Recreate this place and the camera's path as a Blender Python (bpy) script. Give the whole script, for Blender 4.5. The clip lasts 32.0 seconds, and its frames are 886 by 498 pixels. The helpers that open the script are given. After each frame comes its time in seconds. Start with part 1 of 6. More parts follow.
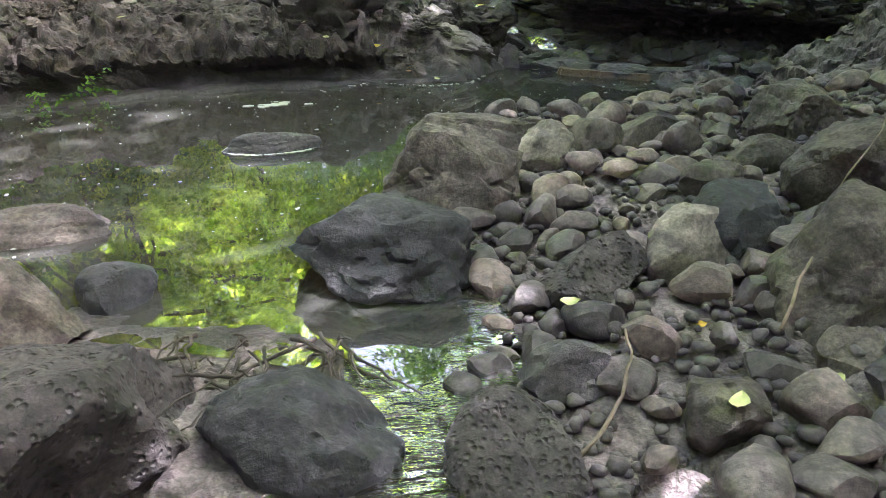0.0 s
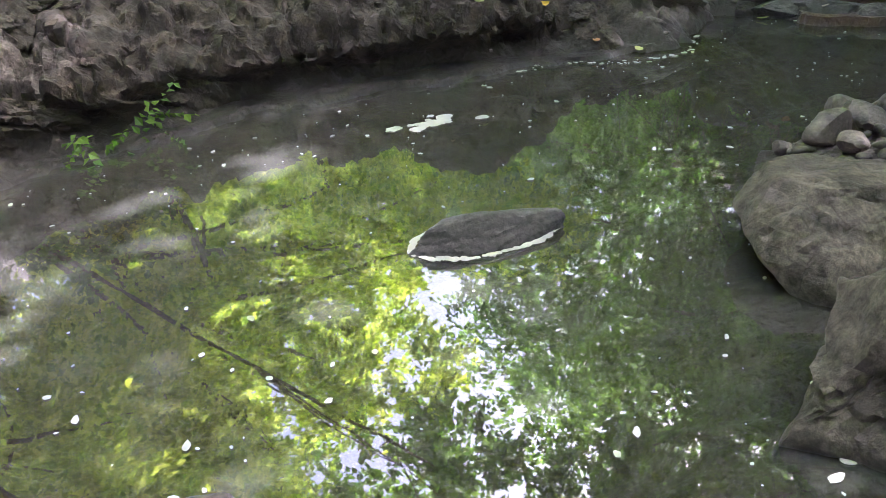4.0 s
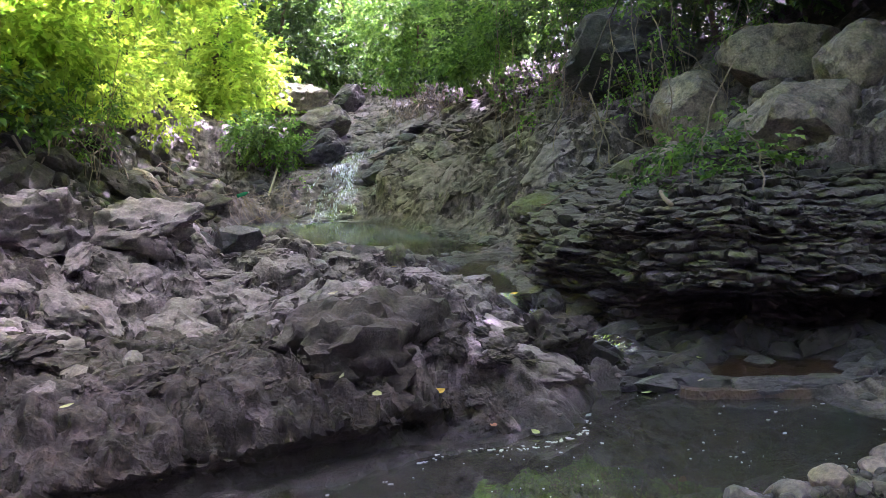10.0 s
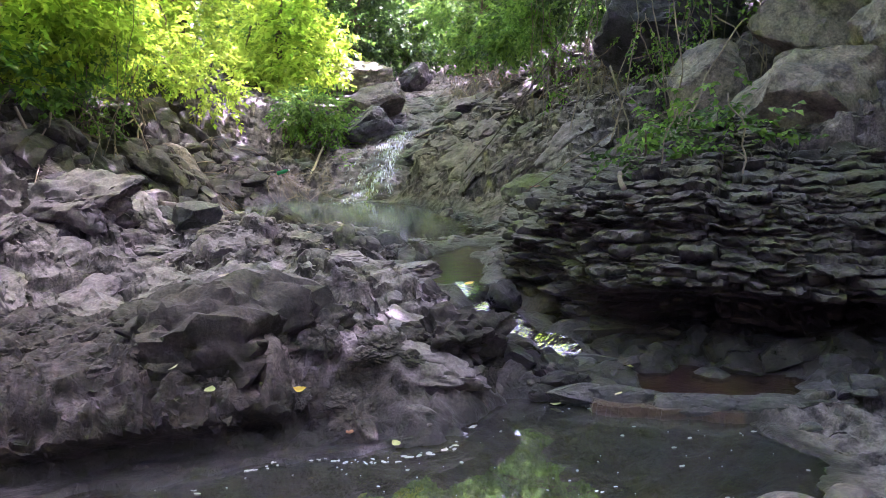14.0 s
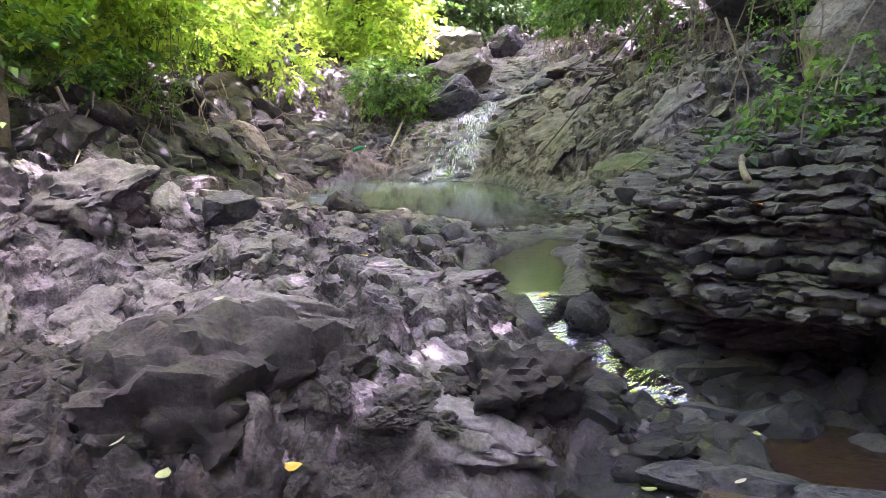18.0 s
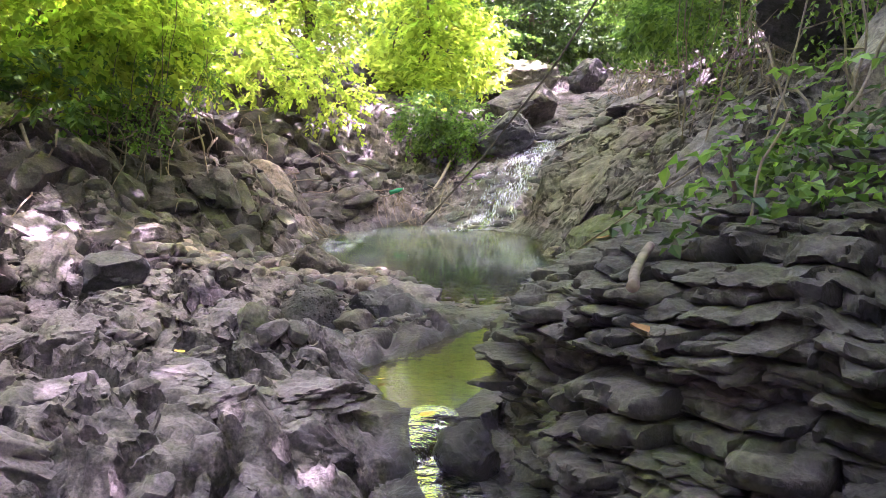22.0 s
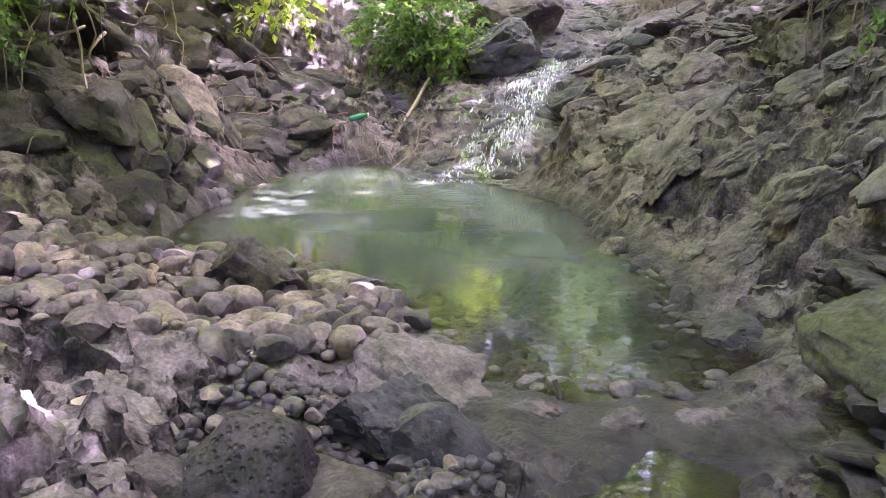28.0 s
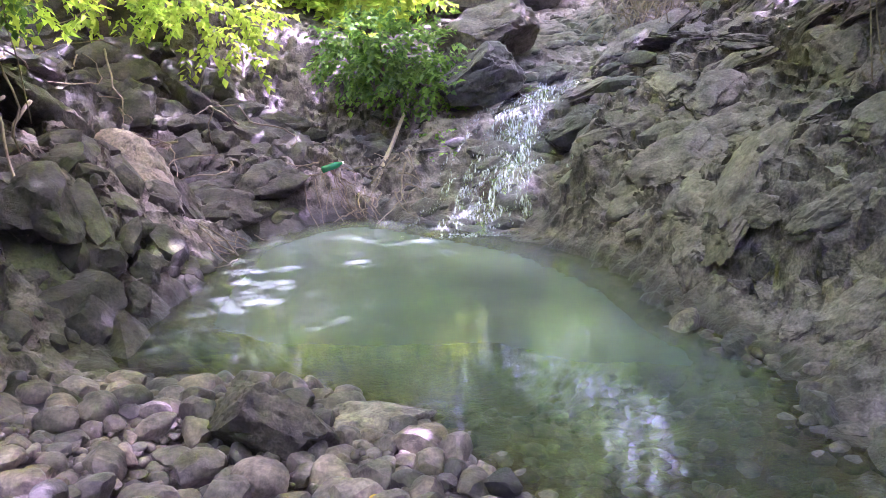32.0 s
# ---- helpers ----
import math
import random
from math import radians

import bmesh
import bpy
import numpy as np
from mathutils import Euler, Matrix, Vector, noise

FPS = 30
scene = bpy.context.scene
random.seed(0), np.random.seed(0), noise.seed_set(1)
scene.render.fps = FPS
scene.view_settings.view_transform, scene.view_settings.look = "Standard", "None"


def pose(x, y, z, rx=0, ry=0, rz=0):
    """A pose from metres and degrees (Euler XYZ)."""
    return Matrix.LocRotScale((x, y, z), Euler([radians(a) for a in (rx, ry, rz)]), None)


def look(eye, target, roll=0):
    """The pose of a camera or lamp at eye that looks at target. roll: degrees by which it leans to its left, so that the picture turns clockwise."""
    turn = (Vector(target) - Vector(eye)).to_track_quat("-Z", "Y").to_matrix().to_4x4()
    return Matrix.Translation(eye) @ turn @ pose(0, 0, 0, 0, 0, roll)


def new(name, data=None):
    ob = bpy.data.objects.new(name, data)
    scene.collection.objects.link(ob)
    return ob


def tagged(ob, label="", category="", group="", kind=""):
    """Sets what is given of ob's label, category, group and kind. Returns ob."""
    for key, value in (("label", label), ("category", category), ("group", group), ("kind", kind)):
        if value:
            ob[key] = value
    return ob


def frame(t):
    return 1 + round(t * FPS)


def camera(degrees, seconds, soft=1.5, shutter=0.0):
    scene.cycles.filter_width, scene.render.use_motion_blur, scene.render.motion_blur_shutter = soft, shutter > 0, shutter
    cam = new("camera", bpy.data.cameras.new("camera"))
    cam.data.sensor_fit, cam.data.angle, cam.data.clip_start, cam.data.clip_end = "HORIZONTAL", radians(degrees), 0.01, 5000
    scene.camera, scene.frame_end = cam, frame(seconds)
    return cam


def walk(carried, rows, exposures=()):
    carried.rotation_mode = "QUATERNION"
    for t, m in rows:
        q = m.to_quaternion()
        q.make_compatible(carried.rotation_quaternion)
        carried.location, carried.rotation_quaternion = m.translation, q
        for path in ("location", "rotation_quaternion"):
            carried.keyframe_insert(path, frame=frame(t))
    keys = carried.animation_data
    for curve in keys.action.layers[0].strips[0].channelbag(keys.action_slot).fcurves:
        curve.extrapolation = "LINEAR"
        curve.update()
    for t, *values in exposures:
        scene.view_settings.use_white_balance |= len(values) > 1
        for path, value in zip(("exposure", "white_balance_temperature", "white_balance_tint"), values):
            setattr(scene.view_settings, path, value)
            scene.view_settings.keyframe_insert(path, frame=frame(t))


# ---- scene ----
cam = camera(57.9, 32.0, soft=0.75)
PATH = [
    (0, (-0.606, -3.964, 1.286), (-0.494, -2.136, 0.483), 0.7),
    (0.5, (-0.423, -3.612, 1.318), (-0.346, -1.738, 0.625), 1.9),
    (1, (-0.391, -3.421, 1.409), (-0.402, -1.546, 0.713), 2.1),
    (1.5, (-0.616, -3.084, 1.352), (-0.637, -1.197, 0.691), 2.2),
    (2, (-0.848, -2.776, 1.371), (-0.871, -0.881, 0.732), 2.7),
    (2.5, (-0.940, -2.487, 1.350), (-1.039, -0.599, 0.697), 2.3),
    (3, (-1.250, -2.137, 1.375), (-1.286, -0.286, 0.618), -0.2),
    (3.5, (-1.458, -1.909, 1.367), (-1.455, -0.140, 0.433), -3.0),
    (5.5, (-1.736, -1.561, 1.324), (-1.564, 0.088, 0.206), -3.0),
    (6, (-1.663, -1.587, 1.343), (-1.521, 0.036, 0.183), -3.2),
    (6.5, (-1.638, -1.604, 1.367), (-1.546, 0.021, 0.205), -4.2),
    (7, (-1.633, -1.584, 1.426), (-1.513, 0.107, 0.366), -4.0),
    (7.5, (-1.593, -1.585, 1.549), (-1.438, 0.245, 0.758), -4.4),
    (8, (-1.579, -1.545, 1.657), (-1.345, 0.397, 1.241), -3.4),
    (8.5, (-1.583, -1.550, 1.680), (-1.316, 0.412, 1.402), -3.3),
    (9, (-1.593, -1.548, 1.669), (-1.323, 0.410, 1.362), -3.3),
    (9.5, (-1.568, -1.565, 1.663), (-1.258, 0.388, 1.363), -3.4),
    (10, (-1.572, -1.596, 1.653), (-1.193, 0.346, 1.364), -3.2),
    (10.5, (-1.562, -1.606, 1.644), (-1.143, 0.330, 1.372), -3.5),
    (11, (-1.547, -1.632, 1.644), (-1.124, 0.306, 1.388), -3.9),
    (11.5, (-1.527, -1.651, 1.632), (-1.129, 0.291, 1.362), -4.0),
    (12, (-1.484, -1.571, 1.613), (-1.084, 0.372, 1.356), -4.3),
    (12.5, (-1.386, -1.553, 1.575), (-0.967, 0.387, 1.323), -4.5),
    (13, (-1.016, -1.540, 1.493), (-0.675, 0.412, 1.219), -1.6),
    (13.5, (-0.579, -1.455, 1.465), (-0.307, 0.500, 1.142), -1.8),
    (14, (-0.176, -1.187, 1.500), (-0.080, 0.786, 1.185), -2.6),
    (14.5, (0.023, -0.886, 1.482), (-0.031, 1.087, 1.159), -1.4),
    (15, (0.135, -0.629, 1.557), (-0.095, 1.326, 1.205), -0.9),
    (17.5, (0.105, 0.074, 1.538), (-0.100, 2.034, 1.193), -2.5),
    (18, (0.113, 0.048, 1.518), (-0.049, 2.005, 1.140), -4.1),
    (18.5, (0.176, 0.098, 1.525), (0.066, 2.057, 1.137), -4.3),
    (19, (0.374, 0.218, 1.530), (0.275, 2.177, 1.139), -2.0),
    (19.5, (0.535, 0.316, 1.521), (0.409, 2.270, 1.116), -1.4),
    (20, (0.719, 0.537, 1.542), (0.562, 2.492, 1.148), -1.6),
    (20.5, (0.848, 0.730, 1.625), (0.630, 2.681, 1.244), -2.0),
    (21, (1.037, 0.957, 1.598), (0.681, 2.901, 1.293), -3.1),
    (21.5, (1.180, 1.177, 1.538), (0.811, 3.124, 1.268), -3.5),
    (22, (1.269, 1.560, 1.484), (0.804, 3.486, 1.211), -3.6),
    (22.5, (1.463, 1.864, 1.483), (0.841, 3.743, 1.202), -4.8),
    (23, (1.619, 2.112, 1.511), (0.888, 3.939, 1.154), -2.4),
    (23.5, (1.573, 2.352, 1.439), (0.812, 4.165, 1.070), -1.4),
    (24, (1.451, 2.592, 1.408), (0.687, 4.391, 0.985), -1.7),
    (24.5, (1.292, 2.808, 1.398), (0.498, 4.574, 0.898), -1.9),
    (25, (1.078, 3.125, 1.390), (0.220, 4.867, 0.914), -2.6),
    (25.5, (0.733, 3.580, 1.398), (0.000, 5.391, 0.970), -2.6),
    (26, (0.644, 3.739, 1.520), (0.111, 5.631, 1.148), -1.5),
    (26.5, (0.544, 3.952, 1.630), (0.057, 5.861, 1.280), -1.2),
    (28.5, (-0.052, 4.535, 1.738), (-0.293, 6.441, 1.182), -0.0),
    (29, (-0.121, 4.784, 1.836), (-0.365, 6.693, 1.294), -0.7),
    (29.5, (-0.211, 4.929, 1.838), (-0.459, 6.839, 1.299), -0.9),
    (30, (-0.355, 5.076, 1.899), (-0.584, 6.988, 1.358), -0.9),
    (30.5, (-0.378, 5.213, 1.902), (-0.576, 7.129, 1.363), -0.9),
    (31, (-0.378, 5.341, 1.898), (-0.556, 7.260, 1.363), -2.1),
    (31.5, (-0.417, 5.366, 1.894), (-0.595, 7.287, 1.367), -3.2),
    (32, (-0.576, 5.422, 1.902), (-0.730, 7.352, 1.398), -4.0),
]
walk(cam, [(t, look(eye, target, roll)) for t, eye, target, roll in PATH], [(0, 4.28, 5700, 29), (2.5, 4.3, 5700, 30), (4.5, 4.1, 5700, 34), (6.5, 3.85, 5700, 41), (7.3, 4.0, 5700, 44), (8, 4.6, 5600, 50), (8.7, 4.1, 5400, 53), (13, 4.3, 5350, 58), (18, 4.65, 5450, 62), (25, 4.75, 5750, 66), (32, 4.65, 5250, 72)])

# ---- light ----
SUN_ELEVATION, SUN_ROTATION = radians(54), radians(75)
world = bpy.data.worlds.new("sky")
scene.world = world
world.use_nodes = True
sky = world.node_tree.nodes.new("ShaderNodeTexSky")
sky.sky_type = "NISHITA"
sky.sun_disc = False
sky.sun_elevation, sky.sun_rotation = SUN_ELEVATION, SUN_ROTATION
sky.dust_density, sky.air_density, sky.ozone_density = 9.0, 1.0, 0.4
world.node_tree.links.new(sky.outputs[0], world.node_tree.nodes["Background"].inputs[0])
world.node_tree.nodes["Background"].inputs[1].default_value = 0.14
sun = new("sun", bpy.data.lights.new("sun", "SUN"))
sun.data.energy, sun.data.angle, sun.data.color = 3.2, radians(0.6), (1.0, 0.95, 0.85)
sun.matrix_world = look((0, 0, 0), (-math.sin(SUN_ROTATION) * math.cos(SUN_ELEVATION), -math.cos(SUN_ROTATION) * math.cos(SUN_ELEVATION), -math.sin(SUN_ELEVATION)))


# ---- noise on arrays ----
def hashed(ix, iy, iz, seed):
    n = (ix * 374761393 + iy * 668265263 + iz * 2147483647 + seed * 1274126177) & 0xFFFFFFFF
    n = ((n ^ (n >> 13)) * 1274126177) & 0xFFFFFFFF
    n = ((n ^ (n >> 16)) * 668265263) & 0xFFFFFFFF
    return ((n ^ (n >> 15)) & 0xFFFFFF) / float(0xFFFFFF)


def value_noise(x, y, z, seed=0):
    x, y, z = np.broadcast_arrays(np.asarray(x, float), np.asarray(y, float), np.asarray(z, float))
    ix, iy, iz = (np.floor(v).astype(np.int64) for v in (x, y, z))
    u, v, w = ((f * f * (3 - 2 * f)) for f in (x - ix, y - iy, z - iz))
    total = 0
    for a in (0, 1):
        for b in (0, 1):
            for c in (0, 1):
                total = total + hashed(ix + a, iy + b, iz + c, seed) * (u if a else 1 - u) * (v if b else 1 - v) * (w if c else 1 - w)
    return total * 2 - 1


def fractal(x, y, z, seed=0, octaves=4, gain=0.5):
    total, size = 0, 1.0
    for n in range(octaves):
        total = total + size * value_noise(np.asarray(x) * 2**n, np.asarray(y) * 2**n, np.asarray(z) * 2**n, seed + n)
        size *= gain
    return total


def cells(x, y, seed=0):
    """Broken blocks: a height and tilt for the nearest cell, and the gap to the next one."""
    ix, iy = np.floor(x).astype(np.int64), np.floor(y).astype(np.int64)
    near, second = np.full(x.shape, 9.0), np.full(x.shape, 9.0)
    block = np.zeros(x.shape)
    for a in (-1, 0, 1):
        for b in (-1, 0, 1):
            cx, cy = ix + a, iy + b
            px, py = cx + hashed(cx, cy, 1, seed), cy + hashed(cx, cy, 2, seed)
            d = np.hypot(x - px, y - py)
            h = hashed(cx, cy, 3, seed) * 2 - 1 + (x - px) * (hashed(cx, cy, 4, seed) * 2 - 1) * 1.3 + (y - py) * (hashed(cx, cy, 5, seed) * 2 - 1) * 1.3
            closer = d < near
            second = np.where(closer, near, np.minimum(second, d))
            block = np.where(closer, h, block)
            near = np.minimum(near, d)
    return block, second - near


def smooth(a, b, v):
    f = np.clip((v - a) / (b - a), 0, 1)
    return f * f * (3 - 2 * f)


def inside_distance(x, y, outline):
    """Signed distance to a closed outline: negative inside."""
    best, odd = np.full(x.shape, 1e9), np.zeros(x.shape, bool)
    for (ax, ay), (bx, by) in zip(outline, outline[1:] + outline[:1]):
        dx, dy = bx - ax, by - ay
        f = np.clip(((x - ax) * dx + (y - ay) * dy) / (dx * dx + dy * dy), 0, 1)
        best = np.minimum(best, np.hypot(x - ax - f * dx, y - ay - f * dy))
        if by != ay:
            odd ^= ((ay > y) != (by > y)) & (x < dx * (y - ay) / (by - ay) + ax)
    return np.where(odd, -best, best)


def line_distance(x, y, line):
    """Distance to a line of (x, y, z) and the height of its nearest place."""
    best, height = np.full(x.shape, 1e9), np.zeros(x.shape)
    for (ax, ay, az), (bx, by, bz) in zip(line, line[1:]):
        dx, dy = bx - ax, by - ay
        f = np.clip(((x - ax) * dx + (y - ay) * dy) / (dx * dx + dy * dy), 0, 1)
        d = np.hypot(x - ax - f * dx, y - ay - f * dy)
        height = np.where(d < best, az + f * (bz - az), height)
        best = np.minimum(best, d)
    return best, height


# ---- materials ----
def material(name, roughness=0.8, metallic=0.0):
    m = bpy.data.materials.new(name)
    m.use_nodes = True
    nodes, links = m.node_tree.nodes, m.node_tree.links
    shader = nodes["Principled BSDF"]
    shader.inputs["Roughness"].default_value, shader.inputs["Metallic"].default_value = roughness, metallic
    return m, nodes, links, shader


def node_noise(nodes, links, vector, scale, detail=4.0, rough=0.55):
    n = nodes.new("ShaderNodeTexNoise")
    n.inputs["Scale"].default_value, n.inputs["Detail"].default_value, n.inputs["Roughness"].default_value = scale, detail, rough
    links.new(vector, n.inputs["Vector"])
    return n.outputs["Fac"]


def node_ramp(nodes, links, fac, stops):
    r = nodes.new("ShaderNodeValToRGB")
    while len(r.color_ramp.elements) < len(stops):
        r.color_ramp.elements.new(0.5)
    for e, (at, colour) in zip(r.color_ramp.elements, stops):
        e.position, e.color = at, (*colour, 1) if len(colour) == 3 else colour
    links.new(fac, r.inputs[0])
    return r.outputs[0]


def node_mix(nodes, links, fac, a, b, blend="MIX"):
    n = nodes.new("ShaderNodeMix")
    n.data_type, n.blend_type = "RGBA", blend
    for socket, value in ((n.inputs[0], fac), (n.inputs[6], a), (n.inputs[7], b)):
        if isinstance(value, (int, float)):
            socket.default_value = value
        elif isinstance(value, tuple):
            socket.default_value = (*value, 1)
        else:
            links.new(value, socket)
    return n.outputs[2]


def node_math(nodes, links, kind, a, b=0.0):
    n = nodes.new("ShaderNodeMath")
    n.operation, n.use_clamp = kind, kind in ("MULTIPLY", "ADD", "SUBTRACT")
    for socket, value in zip(n.inputs, (a, b)):
        if isinstance(value, (int, float)):
            socket.default_value = value
        else:
            links.new(value, socket)
    return n.outputs[0]


def node_bump(nodes, links, height, shader, strength, distance, normal=None):
    n = nodes.new("ShaderNodeBump")
    n.inputs["Strength"].default_value, n.inputs["Distance"].default_value = strength, distance
    links.new(height, n.inputs["Height"])
    if normal is not None:
        links.new(normal, n.inputs["Normal"])
    links.new(n.outputs[0], shader.inputs["Normal"])
    return n.outputs[0]


def up_facing(nodes, links):
    g = nodes.new("ShaderNodeNewGeometry")
    s = nodes.new("ShaderNodeSeparateXYZ")
    links.new(g.outputs["Normal"], s.inputs[0])
    return s.outputs[2]


def stone_material(name, dark, light, moss=0.0, roughness=0.75, pits=0.0, speckle=0.6, random_tint=0.0, scale=1.0, cracks=0.0, silt_toplight=None, relief=0.045, sheen=0.25):
    m, nodes, links, shader = material(name, roughness)
    place = nodes.new("ShaderNodeNewGeometry").outputs["Position"]
    broad = node_noise(nodes, links, place, 3.0 * scale, 5, 0.6)
    fine = node_noise(nodes, links, place, 45 * scale, 5, 0.7)
    colour = node_ramp(nodes, links, broad, [(0.32, dark), (0.7, light)])
    # random near-black patches: staining, and painted shade in place of deep crevices
    stain_shade = node_noise(nodes, links, place, 9.0 * scale, 6, 0.7)
    colour = node_mix(nodes, links, 0.8, colour, node_ramp(nodes, links, stain_shade, [(0.36, (0.2, 0.195, 0.19)), (0.5, (0.85, 0.84, 0.82)), (0.68, (1.4, 1.37, 1.33))]), "MULTIPLY")
    grains = node_ramp(nodes, links, fine, [(0.36, (0.4, 0.4, 0.4)), (0.5, (0.95, 0.94, 0.93)), (0.64, (1.6, 1.57, 1.53))])
    colour = node_mix(nodes, links, speckle, colour, grains, "MULTIPLY")
    if random_tint:
        info = nodes.new("ShaderNodeObjectInfo")
        tint = node_ramp(nodes, links, info.outputs["Random"], [(0.0, (0.45, 0.46, 0.5)), (0.35, (0.85, 0.83, 0.82)), (0.7, (1.15, 1.07, 1.02)), (0.9, (1.35, 1.22, 1.1)), (1.0, (1.75, 1.56, 1.38))])
        colour = node_mix(nodes, links, random_tint, colour, tint, "MULTIPLY")
    if silt_toplight:
        # overhead light put into the colour: upper faces paler, in patches
        top_patches = node_ramp(nodes, links, node_noise(nodes, links, place, 5.5 * scale, 7, 0.7), [(0.36, (0.1, 0.1, 0.1)), (0.58, (1, 1, 1))])
        top_mask = node_math(nodes, links, "MULTIPLY", top_patches, node_ramp(nodes, links, up_facing(nodes, links), [(0.3, (0, 0, 0)), (0.8, (1, 1, 1))]))
        top_tone = node_mix(nodes, links, 0.55, silt_toplight, grains, "MULTIPLY")
        colour = node_mix(nodes, links, top_mask, colour, top_tone)
    if moss:
        spread = node_noise(nodes, links, place, 1.7 * scale, 6, 0.65)
        patch = node_ramp(nodes, links, spread, [(0.62 - 0.3 * moss, (0, 0, 0)), (0.8 - 0.3 * moss, (1, 1, 1))])
        upward = node_math(nodes, links, "MULTIPLY", patch, node_math(nodes, links, "ADD", up_facing(nodes, links), 0.15))
        green = node_ramp(nodes, links, fine, [(0.3, (0.05, 0.06, 0.02)), (0.7, (0.14, 0.16, 0.05))])
        colour = node_mix(nodes, links, upward, colour, green)
    height = node_mix(nodes, links, 0.25, node_noise(nodes, links, place, 11 * scale, 10, 0.7), fine)
    if cracks:
        bend = nodes.new("ShaderNodeTexNoise")
        bend.inputs["Scale"].default_value, bend.inputs["Detail"].default_value = 4.0, 6.0
        links.new(place, bend.inputs["Vector"])
        edge = nodes.new("ShaderNodeTexVoronoi")
        edge.feature = "DISTANCE_TO_EDGE"
        edge.inputs["Scale"].default_value = 5.0 * scale
        links.new(node_mix(nodes, links, 0.2, place, bend.outputs["Color"], "ADD"), edge.inputs["Vector"])
        line = node_ramp(nodes, links, edge.outputs["Distance"], [(0.0, (0.3, 0.29, 0.29)), (0.035, (1, 1, 1))])
        here = node_ramp(nodes, links, node_noise(nodes, links, place, 2.3, 3, 0.5), [(0.42, (0, 0, 0)), (0.56, (cracks, cracks, cracks))])
        line = node_mix(nodes, links, here, (1.0, 1.0, 1.0), line)
        colour = node_mix(nodes, links, 1.0, colour, line, "MULTIPLY")
        height = node_mix(nodes, links, 0.7, height, line, "MULTIPLY")
    links.new(colour, shader.inputs["Base Color"])
    if pits:
        v = nodes.new("ShaderNodeTexVoronoi")
        v.inputs["Scale"].default_value = 38 * scale
        links.new(place, v.inputs["Vector"])
        hole = node_ramp(nodes, links, v.outputs["Distance"], [(0.15, (0, 0, 0)), (0.4, (1, 1, 1))])
        height = node_mix(nodes, links, pits, height, hole, "MULTIPLY")
    # damp, polished patches between dull ones
    polish = node_noise(nodes, links, place, 6.0 * scale, 6, 0.7)
    links.new(node_ramp(nodes, links, polish, [(0.38, (roughness - sheen,) * 3), (0.6, (min(1.0, roughness + 0.1),) * 3)]), shader.inputs["Roughness"])
    node_bump(nodes, links, height, shader, 1.0, relief)
    return m


